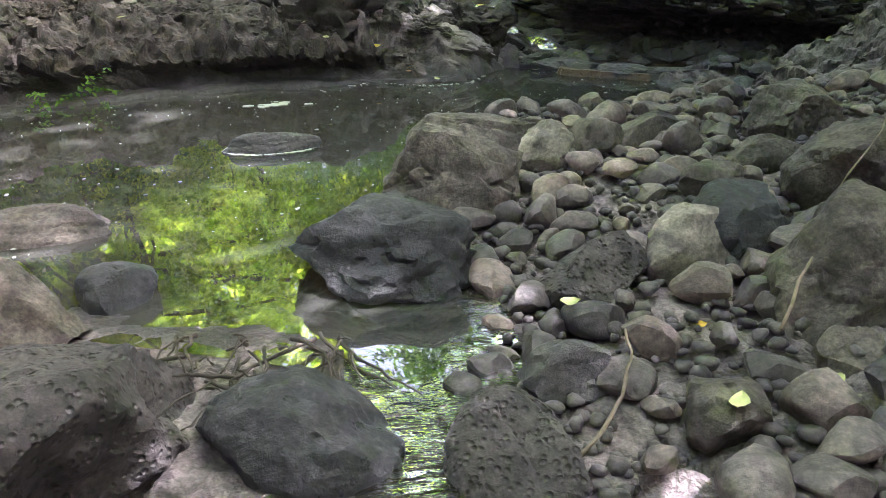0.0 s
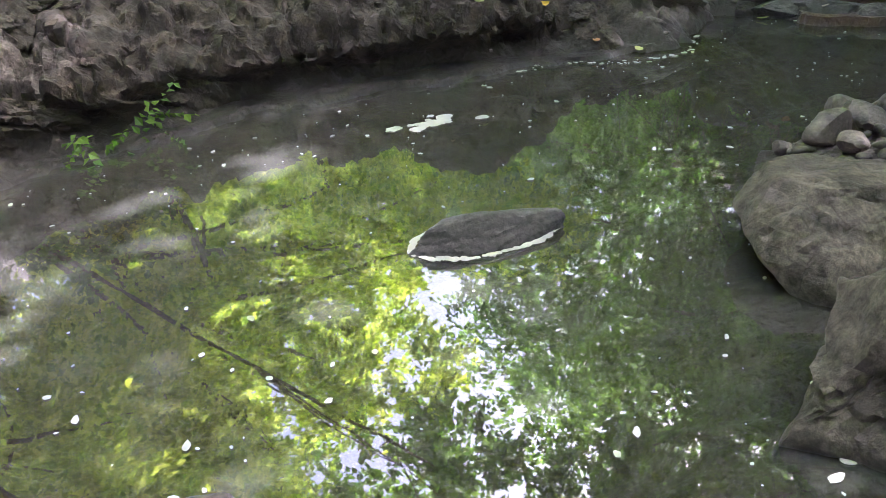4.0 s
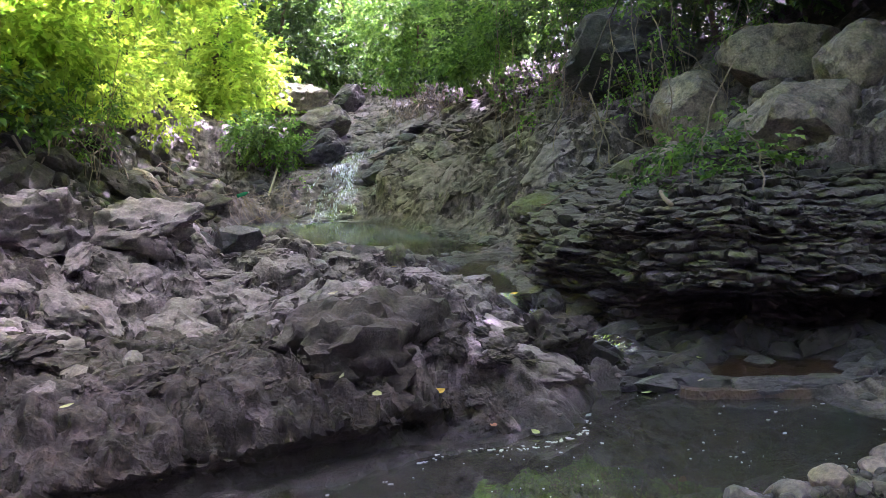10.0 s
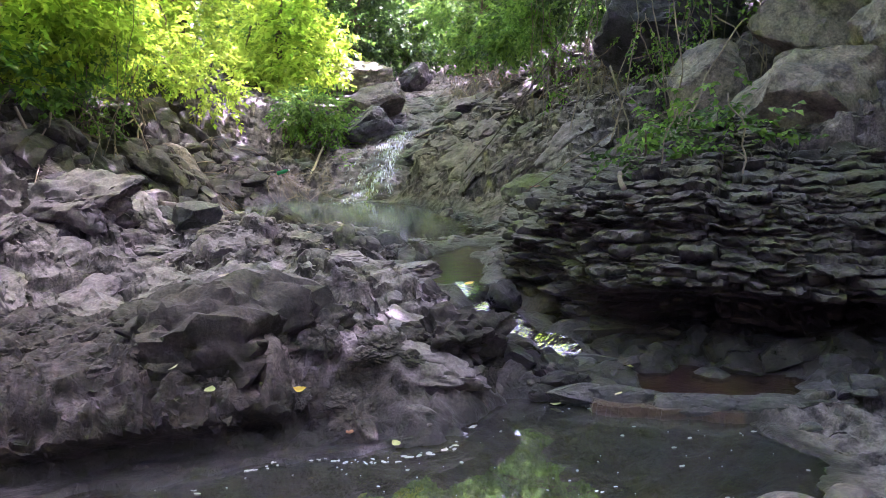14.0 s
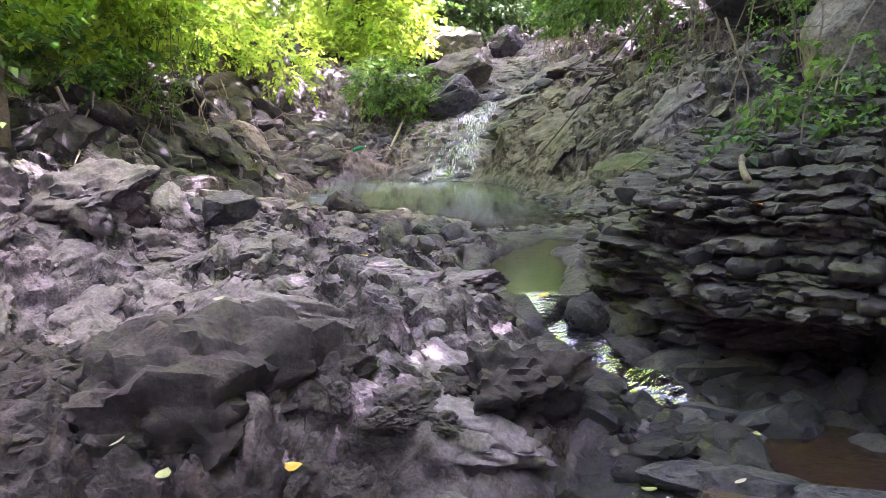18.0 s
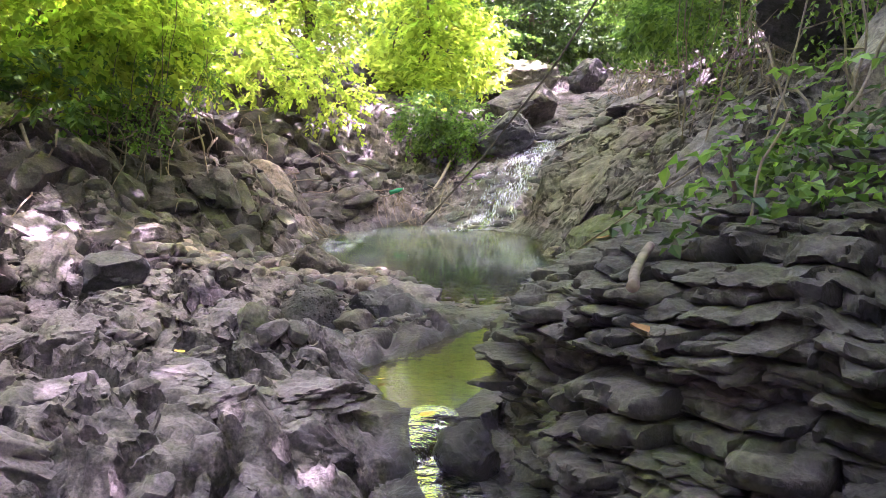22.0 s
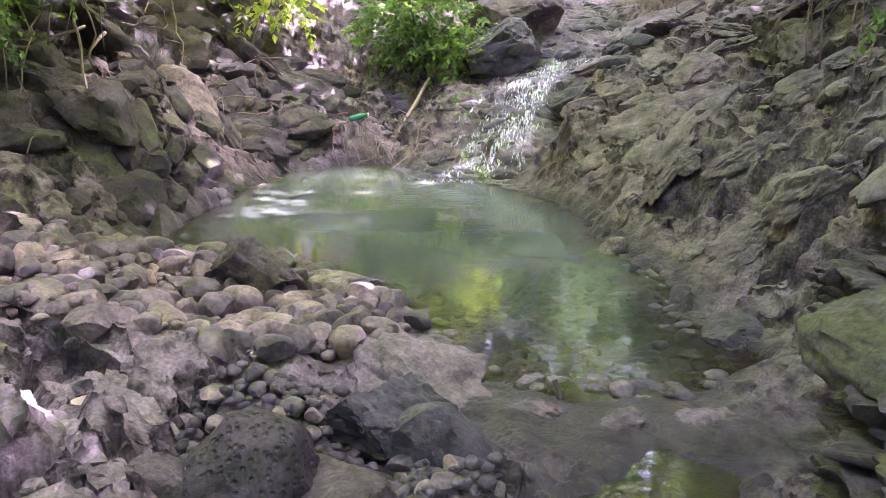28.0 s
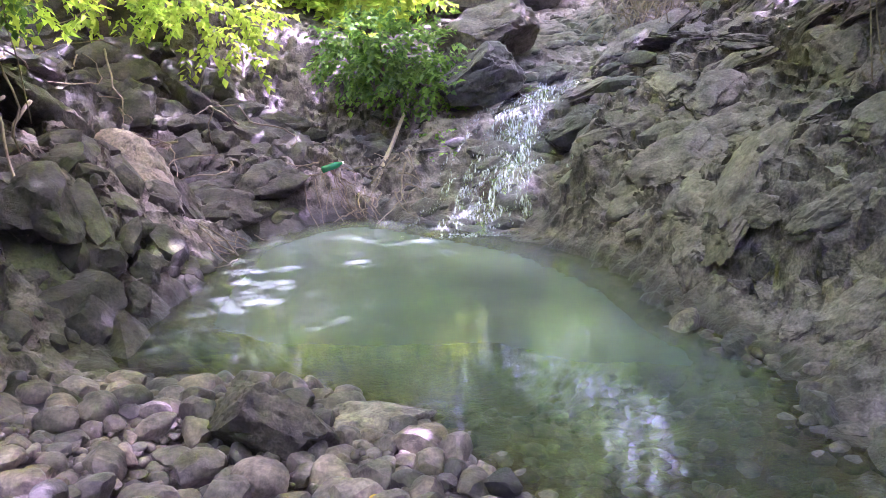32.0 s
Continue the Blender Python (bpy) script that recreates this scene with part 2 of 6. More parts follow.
def ground_material():
    """Bedrock, wet at the water's edge, with moss, soil and leaf litter by the attributes of the ground."""
    m, nodes, links, shader = material("bedrock", 0.8)
    place = nodes.new("ShaderNodeNewGeometry").outputs["Position"]

    def attribute(name):
        a = nodes.new("ShaderNodeAttribute")
        a.attribute_name = name
        return a.outputs["Fac"]

    broad, mid, fine = (node_noise(nodes, links, place, s, 6, 0.62) for s in (1.1, 7.0, 60.0))
    rock = node_ramp(nodes, links, broad, [(0.3, (0.045, 0.038, 0.036)), (0.5, (0.11, 0.092, 0.088)), (0.7, (0.24, 0.2, 0.19))])
    # dark patches of staining that also stand in for crevice shade
    rock = node_mix(nodes, links, 0.85, rock, node_ramp(nodes, links, mid, [(0.36, (0.14, 0.135, 0.14)), (0.5, (0.8, 0.78, 0.78)), (0.66, (1.4, 1.35, 1.32))]), "MULTIPLY")
    rock = node_mix(nodes, links, 0.7, rock, node_ramp(nodes, links, fine, [(0.36, (0.4, 0.4, 0.4)), (0.5, (0.95, 0.94, 0.93)), (0.64, (1.6, 1.57, 1.54))]), "MULTIPLY")
    # upper faces paler in patches, light from above put into the bedrock's colour
    top_mask = node_math(nodes, links, "MULTIPLY", node_ramp(nodes, links, mid, [(0.36, (0.1, 0.1, 0.1)), (0.58, (1, 1, 1))]), node_ramp(nodes, links, up_facing(nodes, links), [(0.3, (0, 0, 0)), (0.8, (1, 1, 1))]))
    top_tone = node_mix(nodes, links, 0.55, (0.265, 0.22, 0.216), node_ramp(nodes, links, fine, [(0.36, (0.45, 0.45, 0.45)), (0.5, (0.95, 0.94, 0.93)), (0.64, (1.5, 1.48, 1.45))]), "MULTIPLY")
    rock = node_mix(nodes, links, top_mask, rock, top_tone)
    moss = node_ramp(nodes, links, mid, [(0.3, (0.06, 0.065, 0.02)), (0.7, (0.17, 0.18, 0.06))])
    mossy = node_math(nodes, links, "MULTIPLY", attribute("moss"), node_ramp(nodes, links, node_noise(nodes, links, place, 4.0, 6, 0.7), [(0.42, (0, 0, 0)), (0.62, (1, 1, 1))]))
    mossy = node_math(nodes, links, "MULTIPLY", mossy, up_facing(nodes, links))
    colour = node_mix(nodes, links, mossy, rock, moss)
    # brown soil, darkened further to stand in for the overhanging bank's shade
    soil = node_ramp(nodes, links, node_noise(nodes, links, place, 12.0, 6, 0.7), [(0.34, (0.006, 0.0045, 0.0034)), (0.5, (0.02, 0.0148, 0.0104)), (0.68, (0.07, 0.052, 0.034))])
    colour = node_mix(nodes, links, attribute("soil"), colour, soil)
    # this mask holds real wetness and the painted shade of the undercut
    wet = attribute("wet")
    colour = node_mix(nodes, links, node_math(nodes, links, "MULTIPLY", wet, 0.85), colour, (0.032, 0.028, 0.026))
    bed = node_ramp(nodes, links, node_noise(nodes, links, place, 9.0, 5, 0.6), [(0.3, (0.05, 0.033, 0.021)), (0.7, (0.13, 0.08, 0.048))])
    colour = node_mix(nodes, links, attribute("bed"), colour, bed)
    bend = nodes.new("ShaderNodeTexNoise")
    bend.inputs["Scale"].default_value, bend.inputs["Detail"].default_value = 5.0, 5.0
    links.new(place, bend.inputs["Vector"])
    warp = node_mix(nodes, links, 0.35, place, bend.outputs["Color"], "ADD")
    edge = nodes.new("ShaderNodeTexVoronoi")
    edge.inputs["Scale"].default_value = 22.0
    links.new(warp, edge.inputs["Vector"])
    pitted = node_ramp(nodes, links, edge.outputs["Distance"], [(0.1, (0.25, 0.25, 0.25)), (0.5, (1, 1, 1))])
    links.new(colour, shader.inputs["Base Color"])
    damp = node_math(nodes, links, "ADD", wet, node_ramp(nodes, links, node_noise(nodes, links, place, 3.5, 7, 0.7), [(0.48, (0, 0, 0)), (0.68, (0.55, 0.55, 0.55))]))
    links.new(node_ramp(nodes, links, damp, [(0.0, (0.85, 0.85, 0.85)), (1.0, (0.36, 0.36, 0.36))]), shader.inputs["Roughness"])
    height = node_mix(nodes, links, 0.25, node_noise(nodes, links, place, 13, 10, 0.68), fine)
    height = node_mix(nodes, links, 0.45, height, pitted, "MULTIPLY")
    node_bump(nodes, links, height, shader, 1.0, 0.045)
    return m


def leaf_material(name, dark, light, glow=0.45):
    m, nodes, links, shader = material(name, 0.45)
    g = nodes.new("ShaderNodeNewGeometry")
    colour = node_ramp(nodes, links, g.outputs["Random Per Island"], [(0.1, dark), (0.9, light)])
    links.new(colour, shader.inputs["Base Color"])
    through_leaf = nodes.new("ShaderNodeBsdfTranslucent")
    links.new(node_mix(nodes, links, 1.0, colour, (1.65, 1.7, 0.85), "MULTIPLY"), through_leaf.inputs["Color"])
    mix = nodes.new("ShaderNodeMixShader")
    mix.inputs[0].default_value = glow
    links.new(shader.outputs[0], mix.inputs[1])
    links.new(through_leaf.outputs[0], mix.inputs[2])
    links.new(mix.outputs[0], nodes["Material Output"].inputs["Surface"])
    return m


def water_material(name, murk, murk_amount, tint, ripple, ripple_scale, chop=0.01, ior=1.33, deep=False):
    """Murky water: gloss by angle over a mix of clear tint and diffuse murk."""
    m, nodes, links, shader = material(name)
    nodes.remove(shader)
    place = nodes.new("ShaderNodeNewGeometry").outputs["Position"]
    clear, silt_toplight, gloss = nodes.new("ShaderNodeBsdfTransparent"), nodes.new("ShaderNodeBsdfDiffuse"), nodes.new("ShaderNodeBsdfGlossy")
    clear.inputs[0].default_value = (*tint, 1)
    cloud = node_noise(nodes, links, place, 0.8, 4, 0.5)
    links.new(node_ramp(nodes, links, cloud, [(0.3, tuple(0.8 * c for c in murk)), (0.7, tuple(1.2 * c for c in murk))]), silt_toplight.inputs[0])
    gloss.inputs["Roughness"].default_value = 0.01
    mapping = nodes.new("ShaderNodeMapping")
    mapping.inputs["Scale"].default_value = (0.4, 1.3, 1.0)
    links.new(place, mapping.inputs[0])
    wave = node_noise(nodes, links, mapping.outputs[0], ripple_scale, 3, 0.5)
    bump = nodes.new("ShaderNodeBump")
    bump.inputs["Strength"].default_value, bump.inputs["Distance"].default_value = ripple, chop
    links.new(wave, bump.inputs["Height"])
    links.new(bump.outputs[0], gloss.inputs["Normal"])
    fresnel = nodes.new("ShaderNodeFresnel")
    fresnel.inputs["IOR"].default_value = ior
    links.new(bump.outputs[0], fresnel.inputs["Normal"])
    body, top = nodes.new("ShaderNodeMixShader"), nodes.new("ShaderNodeMixShader")
    body.inputs[0].default_value = murk_amount
    if deep:
        depth = nodes.new("ShaderNodeAttribute")
        depth.attribute_name = "depth"
        links.new(node_math(nodes, links, "MULTIPLY", depth.outputs["Fac"], murk_amount), body.inputs[0])
    links.new(clear.outputs[0], body.inputs[1])
    links.new(silt_toplight.outputs[0], body.inputs[2])
    links.new(fresnel.outputs[0], top.inputs[0])
    links.new(body.outputs[0], top.inputs[1])
    links.new(gloss.outputs[0], top.inputs[2])
    links.new(top.outputs[0], nodes["Material Output"].inputs["Surface"])
    return m


def plain_material(name, colour, roughness=0.6, vary=0.25, scale=30):
    m, nodes, links, shader = material(name, roughness)
    place = nodes.new("ShaderNodeTexCoord").outputs["Object"]
    grain = node_noise(nodes, links, place, scale, 5, 0.6)
    links.new(node_ramp(nodes, links, grain, [(0.3, tuple(c * (1 - vary) for c in colour)), (0.7, tuple(min(1, c * (1 + vary)) for c in colour))]), shader.inputs["Base Color"])
    node_bump(nodes, links, grain, shader, 0.3, 0.01)
    return m


BEDROCK = ground_material()
BOULDER = stone_material("weathered_boulder", (0.066, 0.056, 0.049), (0.19, 0.162, 0.14), moss=0.05, cracks=0.3, relief=0.035, speckle=0.7)
DARK_STONE = stone_material("dark_basalt", (0.026, 0.026, 0.029), (0.092, 0.087, 0.09), speckle=0.7, silt_toplight=(0.1, 0.092, 0.092), relief=0.035, roughness=0.6, sheen=0.3)
TAN_STONE = stone_material("tan_boulder", (0.14, 0.116, 0.094), (0.31, 0.258, 0.21), relief=0.03, cracks=0.2)
BASALT = stone_material("blue_grey_basalt", (0.024, 0.025, 0.029), (0.078, 0.078, 0.086), speckle=0.7, relief=0.035, roughness=0.55, sheen=0.3)
PITTED = stone_material("pitted_basalt", (0.04, 0.036, 0.037), (0.125, 0.11, 0.107), pits=0.9, relief=0.04)
PALE_STONE = stone_material("pale_stone", (0.2, 0.172, 0.147), (0.38, 0.328, 0.28), relief=0.02)
MOSSY_STONE = stone_material("mossy_stone", (0.08, 0.075, 0.065), (0.2, 0.18, 0.155), moss=1.0)
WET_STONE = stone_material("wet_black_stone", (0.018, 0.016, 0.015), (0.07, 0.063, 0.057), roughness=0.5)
# dark base and pale tops: the ledge's top light is in its colour
BEDDED = stone_material("bedded_rock", (0.016, 0.0138, 0.0118), (0.094, 0.082, 0.069), moss=0.26, silt_toplight=(0.122, 0.106, 0.09), relief=0.05, roughness=0.68, sheen=0.3)
RIVER_STONE = stone_material("river_stone", (0.1, 0.087, 0.085), (0.255, 0.221, 0.215), random_tint=1.0, relief=0.016, speckle=0.5, roughness=0.58)
# one leaf in three tones: sunlight and shade are put into the colour
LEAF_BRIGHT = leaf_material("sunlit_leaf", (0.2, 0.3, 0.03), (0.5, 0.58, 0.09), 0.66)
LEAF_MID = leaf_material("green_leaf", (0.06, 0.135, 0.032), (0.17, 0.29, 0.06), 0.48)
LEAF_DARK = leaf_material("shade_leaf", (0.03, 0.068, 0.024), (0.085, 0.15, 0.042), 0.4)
BARK = plain_material("bark", (0.13, 0.10, 0.075), 0.9, 0.4)
DRY_WOOD = plain_material("dry_wood", (0.42, 0.34, 0.25), 0.8, 0.3)
VINE = plain_material("dry_root", (0.21, 0.165, 0.12), 0.85, 0.35)
DARK_WOOD = plain_material("dark_twig", (0.055, 0.045, 0.035), 0.85, 0.35)
YELLOW_LEAF = plain_material("yellow_leaf", (0.62, 0.40, 0.03), 0.55, 0.2)
LIME_LEAF = plain_material("fallen_green_leaf", (0.4, 0.42, 0.16), 0.55, 0.2)
PALE_LEAF = plain_material("dry_pale_leaf", (0.48, 0.40, 0.28), 0.7, 0.2)
BROWN_LEAF = plain_material("brown_leaf", (0.33, 0.16, 0.07), 0.7, 0.25)
FOAM = plain_material("foam", (0.42, 0.4, 0.375), 0.7, 0.1)
def falling_water_material():
    """White water torn into streaks, clear between them."""
    m, nodes, links, shader = material("falling_water", 0.25)
    shader.inputs["Base Color"].default_value = (0.74, 0.77, 0.82, 1)
    place = nodes.new("ShaderNodeNewGeometry").outputs["Position"]
    mapping = nodes.new("ShaderNodeMapping")
    mapping.inputs["Scale"].default_value = (1.0, 0.25, 0.25)
    links.new(place, mapping.inputs[0])
    torn = node_ramp(nodes, links, node_noise(nodes, links, mapping.outputs[0], 48, 6, 0.7), [(0.44, (0.02, 0.02, 0.02)), (0.66, (0.75, 0.75, 0.75))])
    clear, mix = nodes.new("ShaderNodeBsdfTransparent"), nodes.new("ShaderNodeMixShader")
    links.new(torn, mix.inputs[0])
    links.new(clear.outputs[0], mix.inputs[1])
    links.new(shader.outputs[0], mix.inputs[2])
    links.new(mix.outputs[0], nodes["Material Output"].inputs["Surface"])
    return m


WHITE_WATER = falling_water_material()
LOW_WATER = water_material("lower_pool_water", (0.09, 0.092, 0.082), 0.42, (0.5, 0.42, 0.3), 0.015, 5.0, 0.01, 2.0)
# milky water, its colour raised partly to stand in for sky glare
HIGH_WATER = water_material("upper_pool_water", (0.185, 0.228, 0.192), 0.74, (0.62, 0.58, 0.46), 0.1, 11.0, deep=True)
PUDDLE_WATER = water_material("puddle_water", (0.085, 0.055, 0.038), 0.4, (0.6, 0.45, 0.33), 0.2, 9.0)
FILM_WATER = water_material("film_water", (0.1, 0.1, 0.09), 0.1, (0.75, 0.72, 0.68), 0.5, 22.0, 0.03, 1.12)
RAPID_WATER = water_material("rapid_water", (0.10, 0.10, 0.085), 0.2, (0.6, 0.55, 0.45), 0.9, 26.0, 0.04, 1.24)
STREAM_WATER = water_material("stream_water", (0.12, 0.115, 0.07), 0.3, (0.6, 0.52, 0.38), 0.25, 12.0, 0.01, 1.75)


# ---- the plan: water outlines and the lie of the land ----
LOW_LEVEL, HIGH_LEVEL, MID_LEVEL, PUDDLE_LEVEL = -0.10, 0.215, 0.19, -0.07
LOW_POOL = [(-6.0, 0.2), (-4.4, 0.9), (-3.4, 1.5), (-2.4, 2.1), (-1.6, 2.36), (-0.8, 2.53), (-0.1, 2.57), (0.15, 2.85), (0.4, 3.18), (1.0, 3.02), (1.5, 2.72), (1.66, 2.1), (1.3, 1.7), (0.4, 1.55), (-0.05, 1.25), (-0.36, 0.75), (-0.34, 0.3), (-0.12, 0.1), (-0.34, -0.12), (-0.5, -0.5), (-0.3, -1.0), (-0.22, -1.4), (-0.3, -1.75), (-0.5, -2.05), (-0.72, -2.0), (-0.85, -1.6), (-1.3, -1.45), (-1.7, -1.35), (-2.6, -1.05), (-4.0, -1.1), (-6.0, -1.2)]
HIGH_POOL = [(-2.9, 9.6), (-2.86, 10.7), (-2.95, 11.3), (-3.05, 12.2), (-2.5, 13.05), (-2.0, 13.3), (-1.45, 12.95), (-0.9, 12.45), (-0.35, 11.9), (0.02, 11.4), (0.32, 10.7), (0.42, 9.9), (0.75, 9.35), (0.8, 8.8), (0.72, 8.5), (1.0, 8.0), (0.72, 7.55), (0.2, 7.5), (-0.3, 7.6), (-0.55, 8.05), (-1.1, 8.72), (-1.5, 9.05), (-2.0, 9.2)]
MID_POOL = [(-0.3, 5.8), (-0.06, 5.42), (0.14, 5.22), (0.38, 5.2), (0.5, 5.56), (0.56, 6.1), (0.45, 6.48), (0.75, 6.95), (0.5, 7.1), (0.17, 6.78), (0.02, 6.5), (-0.1, 6.22)][::-1]
PUDDLE = [(0.98, 2.98), (1.08, 3.25), (1.2, 3.5), (1.5, 3.55), (2.0, 3.25), (2.2, 2.95), (1.8, 2.8)]
CHUTE = [(0.27, 5.25, 0.18), (0.36, 4.95, 0.16), (0.5, 4.6, 0.1), (0.72, 4.2, 0.03), (0.95, 3.8, -0.03), (1.15, 3.45, -0.07)]
FALL = [(0.35, 20.5, 2.42), (0.15, 18.0, 2.0), (0.1, 16.0, 1.62), (-0.05, 14.9, 1.36), (-0.45, 14.2, 1.12), (-0.55, 13.4, 0.72), (-0.75, 12.75, 0.4), (-0.85, 12.3, 0.2)]
OUTLET = [(-0.45, -1.2, -0.11), (-0.5, -1.8, -0.13), (-0.55, -2.3, -0.28), (-0.5, -3.2, -0.36), (-0.3, -6.0, -0.5)]
LEDGE = [(0.87, 4.27), (1.13, 3.86), (1.52, 3.46), (2.1, 3.2), (3.2, 2.95), (5.5, 2.4), (8.0, 5.0), (7.0, 9.0), (2.4, 8.4), (1.12, 7.3), (0.74, 6.2), (0.6, 5.3), (0.73, 4.65)]

# each: middle x, y, reach, height, slope along x, slope along y
PLATFORM = [(-0.9, 3.9, 1.0, 0.49, -0.04, 0.03), (0.1, 3.6, 0.6, 0.34, -0.1, 0.02), (-1.3, 3.0, 0.45, 0.4, -0.05, 0.25), (-0.75, 2.85, 0.3, 0.2, 0.0, 0.3), (-2.4, 4.0, 0.6, 0.34, 0.0, 0.05), (-1.2, 5.5, 0.8, 0.62, -0.1, 0.04), (-0.35, 5.9, 0.4, 0.3, -0.3, 0.0), (-3.2, 5.8, 0.9, 0.96, -0.22, 0.0), (-3.1, 2.9, 0.8, 0.5, -0.12, 0.15), (-2.4, 7.2, 0.8, 0.64, -0.1, 0.0), (-1.7, 8.0, 0.6, 0.32, -0.12, -0.03), (-2.7, 8.9, 0.5, 0.38, -0.15, 0.0), (-0.6, 7.0, 0.4, 0.25, -0.1, 0.0), (-0.75, 6.42, 0.4, 0.26, -0.1, 0.0), (0.35, 7.28, 0.45, 0.235, 0.0, 0.0)]
LEFT_SIDE = [(-3.6, 9.7, 0.7, 0.85, -0.5, 0.0), (-4.3, 11.0, 0.9, 1.5, -0.5, 0.0), (-4.6, 8.6, 0.8, 1.7, -0.5, 0.0), (-4.0, 13.0, 0.8, 0.8, -0.6, 0.1), (-3.3, 14.6, 0.8, 0.95, -0.5, 0.35), (-7.0, 7.5, 3.0, 2.6, -0.6, 0.0), (-6.5, 13.0, 2.2, 2.9, -0.6, 0.1), (-7.0, 2.5, 2.6, 1.7, -0.5, 0.05), (-4.5, 5.5, 1.0, 1.4, -0.4, 0.0), (-4.5, 18.0, 2.5, 3.0, -0.4, 0.15)]
FALL_SIDE = [(-1.9, 14.3, 0.5, 0.75, 0.15, 0.6), (-0.7, 13.2, 0.6, 0.66, 0.2, 0.5), (-0.5, 14.4, 0.8, 1.26, 0.1, 0.4), (0.2, 17.5, 2.0, 1.95, 0.05, 0.16), (0.4, 21.0, 2.0, 2.55, 0.0, 0.12), (0.6, 27.0, 4.0, 3.6, 0.0, 0.2)]
RIGHT_SIDE = [(1.2, 11.8, 0.9, 1.08, 0.28, 0.15), (1.5, 13.6, 0.9, 1.6, 0.2, 0.1), (1.15, 9.5, 0.6, 0.76, 0.5, 0.05), (1.1, 8.3, 0.4, 0.5, 0.5, 0.0), (2.6, 6.4, 0.8, 1.36, 0.4, 0.1), (3.2, 9.5, 1.4, 2.1, 0.45, 0.1), (6.5, 6.0, 2.6, 3.6, 0.5, 0.0), (5.0, 14.0, 2.5, 3.1, 0.3, 0.1), (1.6, 4.8, 0.7, 1.12, 0.15, 0.0), (3.0, 18.5, 1.8, 2.9, 0.35, 0.12), (1.2, 6.2, 0.5, 0.86, 0.35, 0.0), (1.15, 3.3, 0.35, -0.04, 0.0, 0.1), (0.75, 3.1, 0.25, 0.02, -0.2, 0.1)]
BEACH = [(0.4, -0.6, 0.9, -0.02, 0.1, 0.02), (1.6, -1.0, 1.0, 0.16, 0.15, 0.0), (1.2, 0.8, 0.6, 0.0, 0.08, 0.0), (2.2, 2.1, 0.6, -0.02, 0.12, 0.0), (-0.3, -3.8, 1.0, -0.2, 0.05, 0.0), (3.8, 0.0, 1.6, 0.8, 0.35, 0.0), (1.5, -5.0, 2.0, 0.1, 0.12, 0.0), (-2.2, -2.0, 0.8, -0.06, -0.06, -0.03), (-4.8, -3.0, 2.0, 0.5, -0.35, -0.1), (-1.2, -7.0, 2.0, -0.2, 0.0, 0.0)]


def land(x, y):
    """Heights of the bare ground before its rocky relief, and masks for its cover."""
    top = bottom = 0
    for group in (PLATFORM, LEFT_SIDE, FALL_SIDE, RIGHT_SIDE, BEACH):
        for cx, cy, reach, z, sx, sy in group:
            dx, dy = x - cx, y - cy
            w = 1.0 / ((dx * dx + dy * dy) / reach**2 + 0.12) ** 2.2
            far = 1 / (1 + np.hypot(dx, dy) / (2 * reach))
            top, bottom = top + w * (z + (sx * dx + sy * dy) * far * 1.4), bottom + w
    h = top / bottom
    # valley sides, steepened out of view and behind to block low sky light
    h = h + 0.95 * np.clip(np.abs(x + 0.5) - 7, 0, 14) + 0.35 * np.clip(y - 26, 0, 30) + 0.8 * np.clip(-9 - y, 0, 14)
    # the bedded ledge rises out of the lower ground in front of it
    sd = inside_distance(x, y, LEDGE)
    front = smooth(0.45, -0.1, sd)
    low = np.minimum(h, 0.02 + 0.06 * np.clip(x - 2, 0, 9) + 0.24 * smooth(4.3, 5.2, y))
    crown = 0.96 + 0.28 * np.clip(x - 1.2, 0, 1.2) + 0.42 * np.clip(x - 2.6, 0, 9) - 0.16 * np.clip(y - 5, 0, 2) * smooth(2.2, 1.0, x)
    ledge_body = smooth(-0.8, -1.1, sd)
    near = smooth(8.2, 7.2, y) * smooth(0.75, 0.25, sd)
    h = np.where((y < 8.5) & (x > 0), low * (1 - ledge_body) * near + crown * ledge_body * near + h * (1 - near), h)
    return h, sd


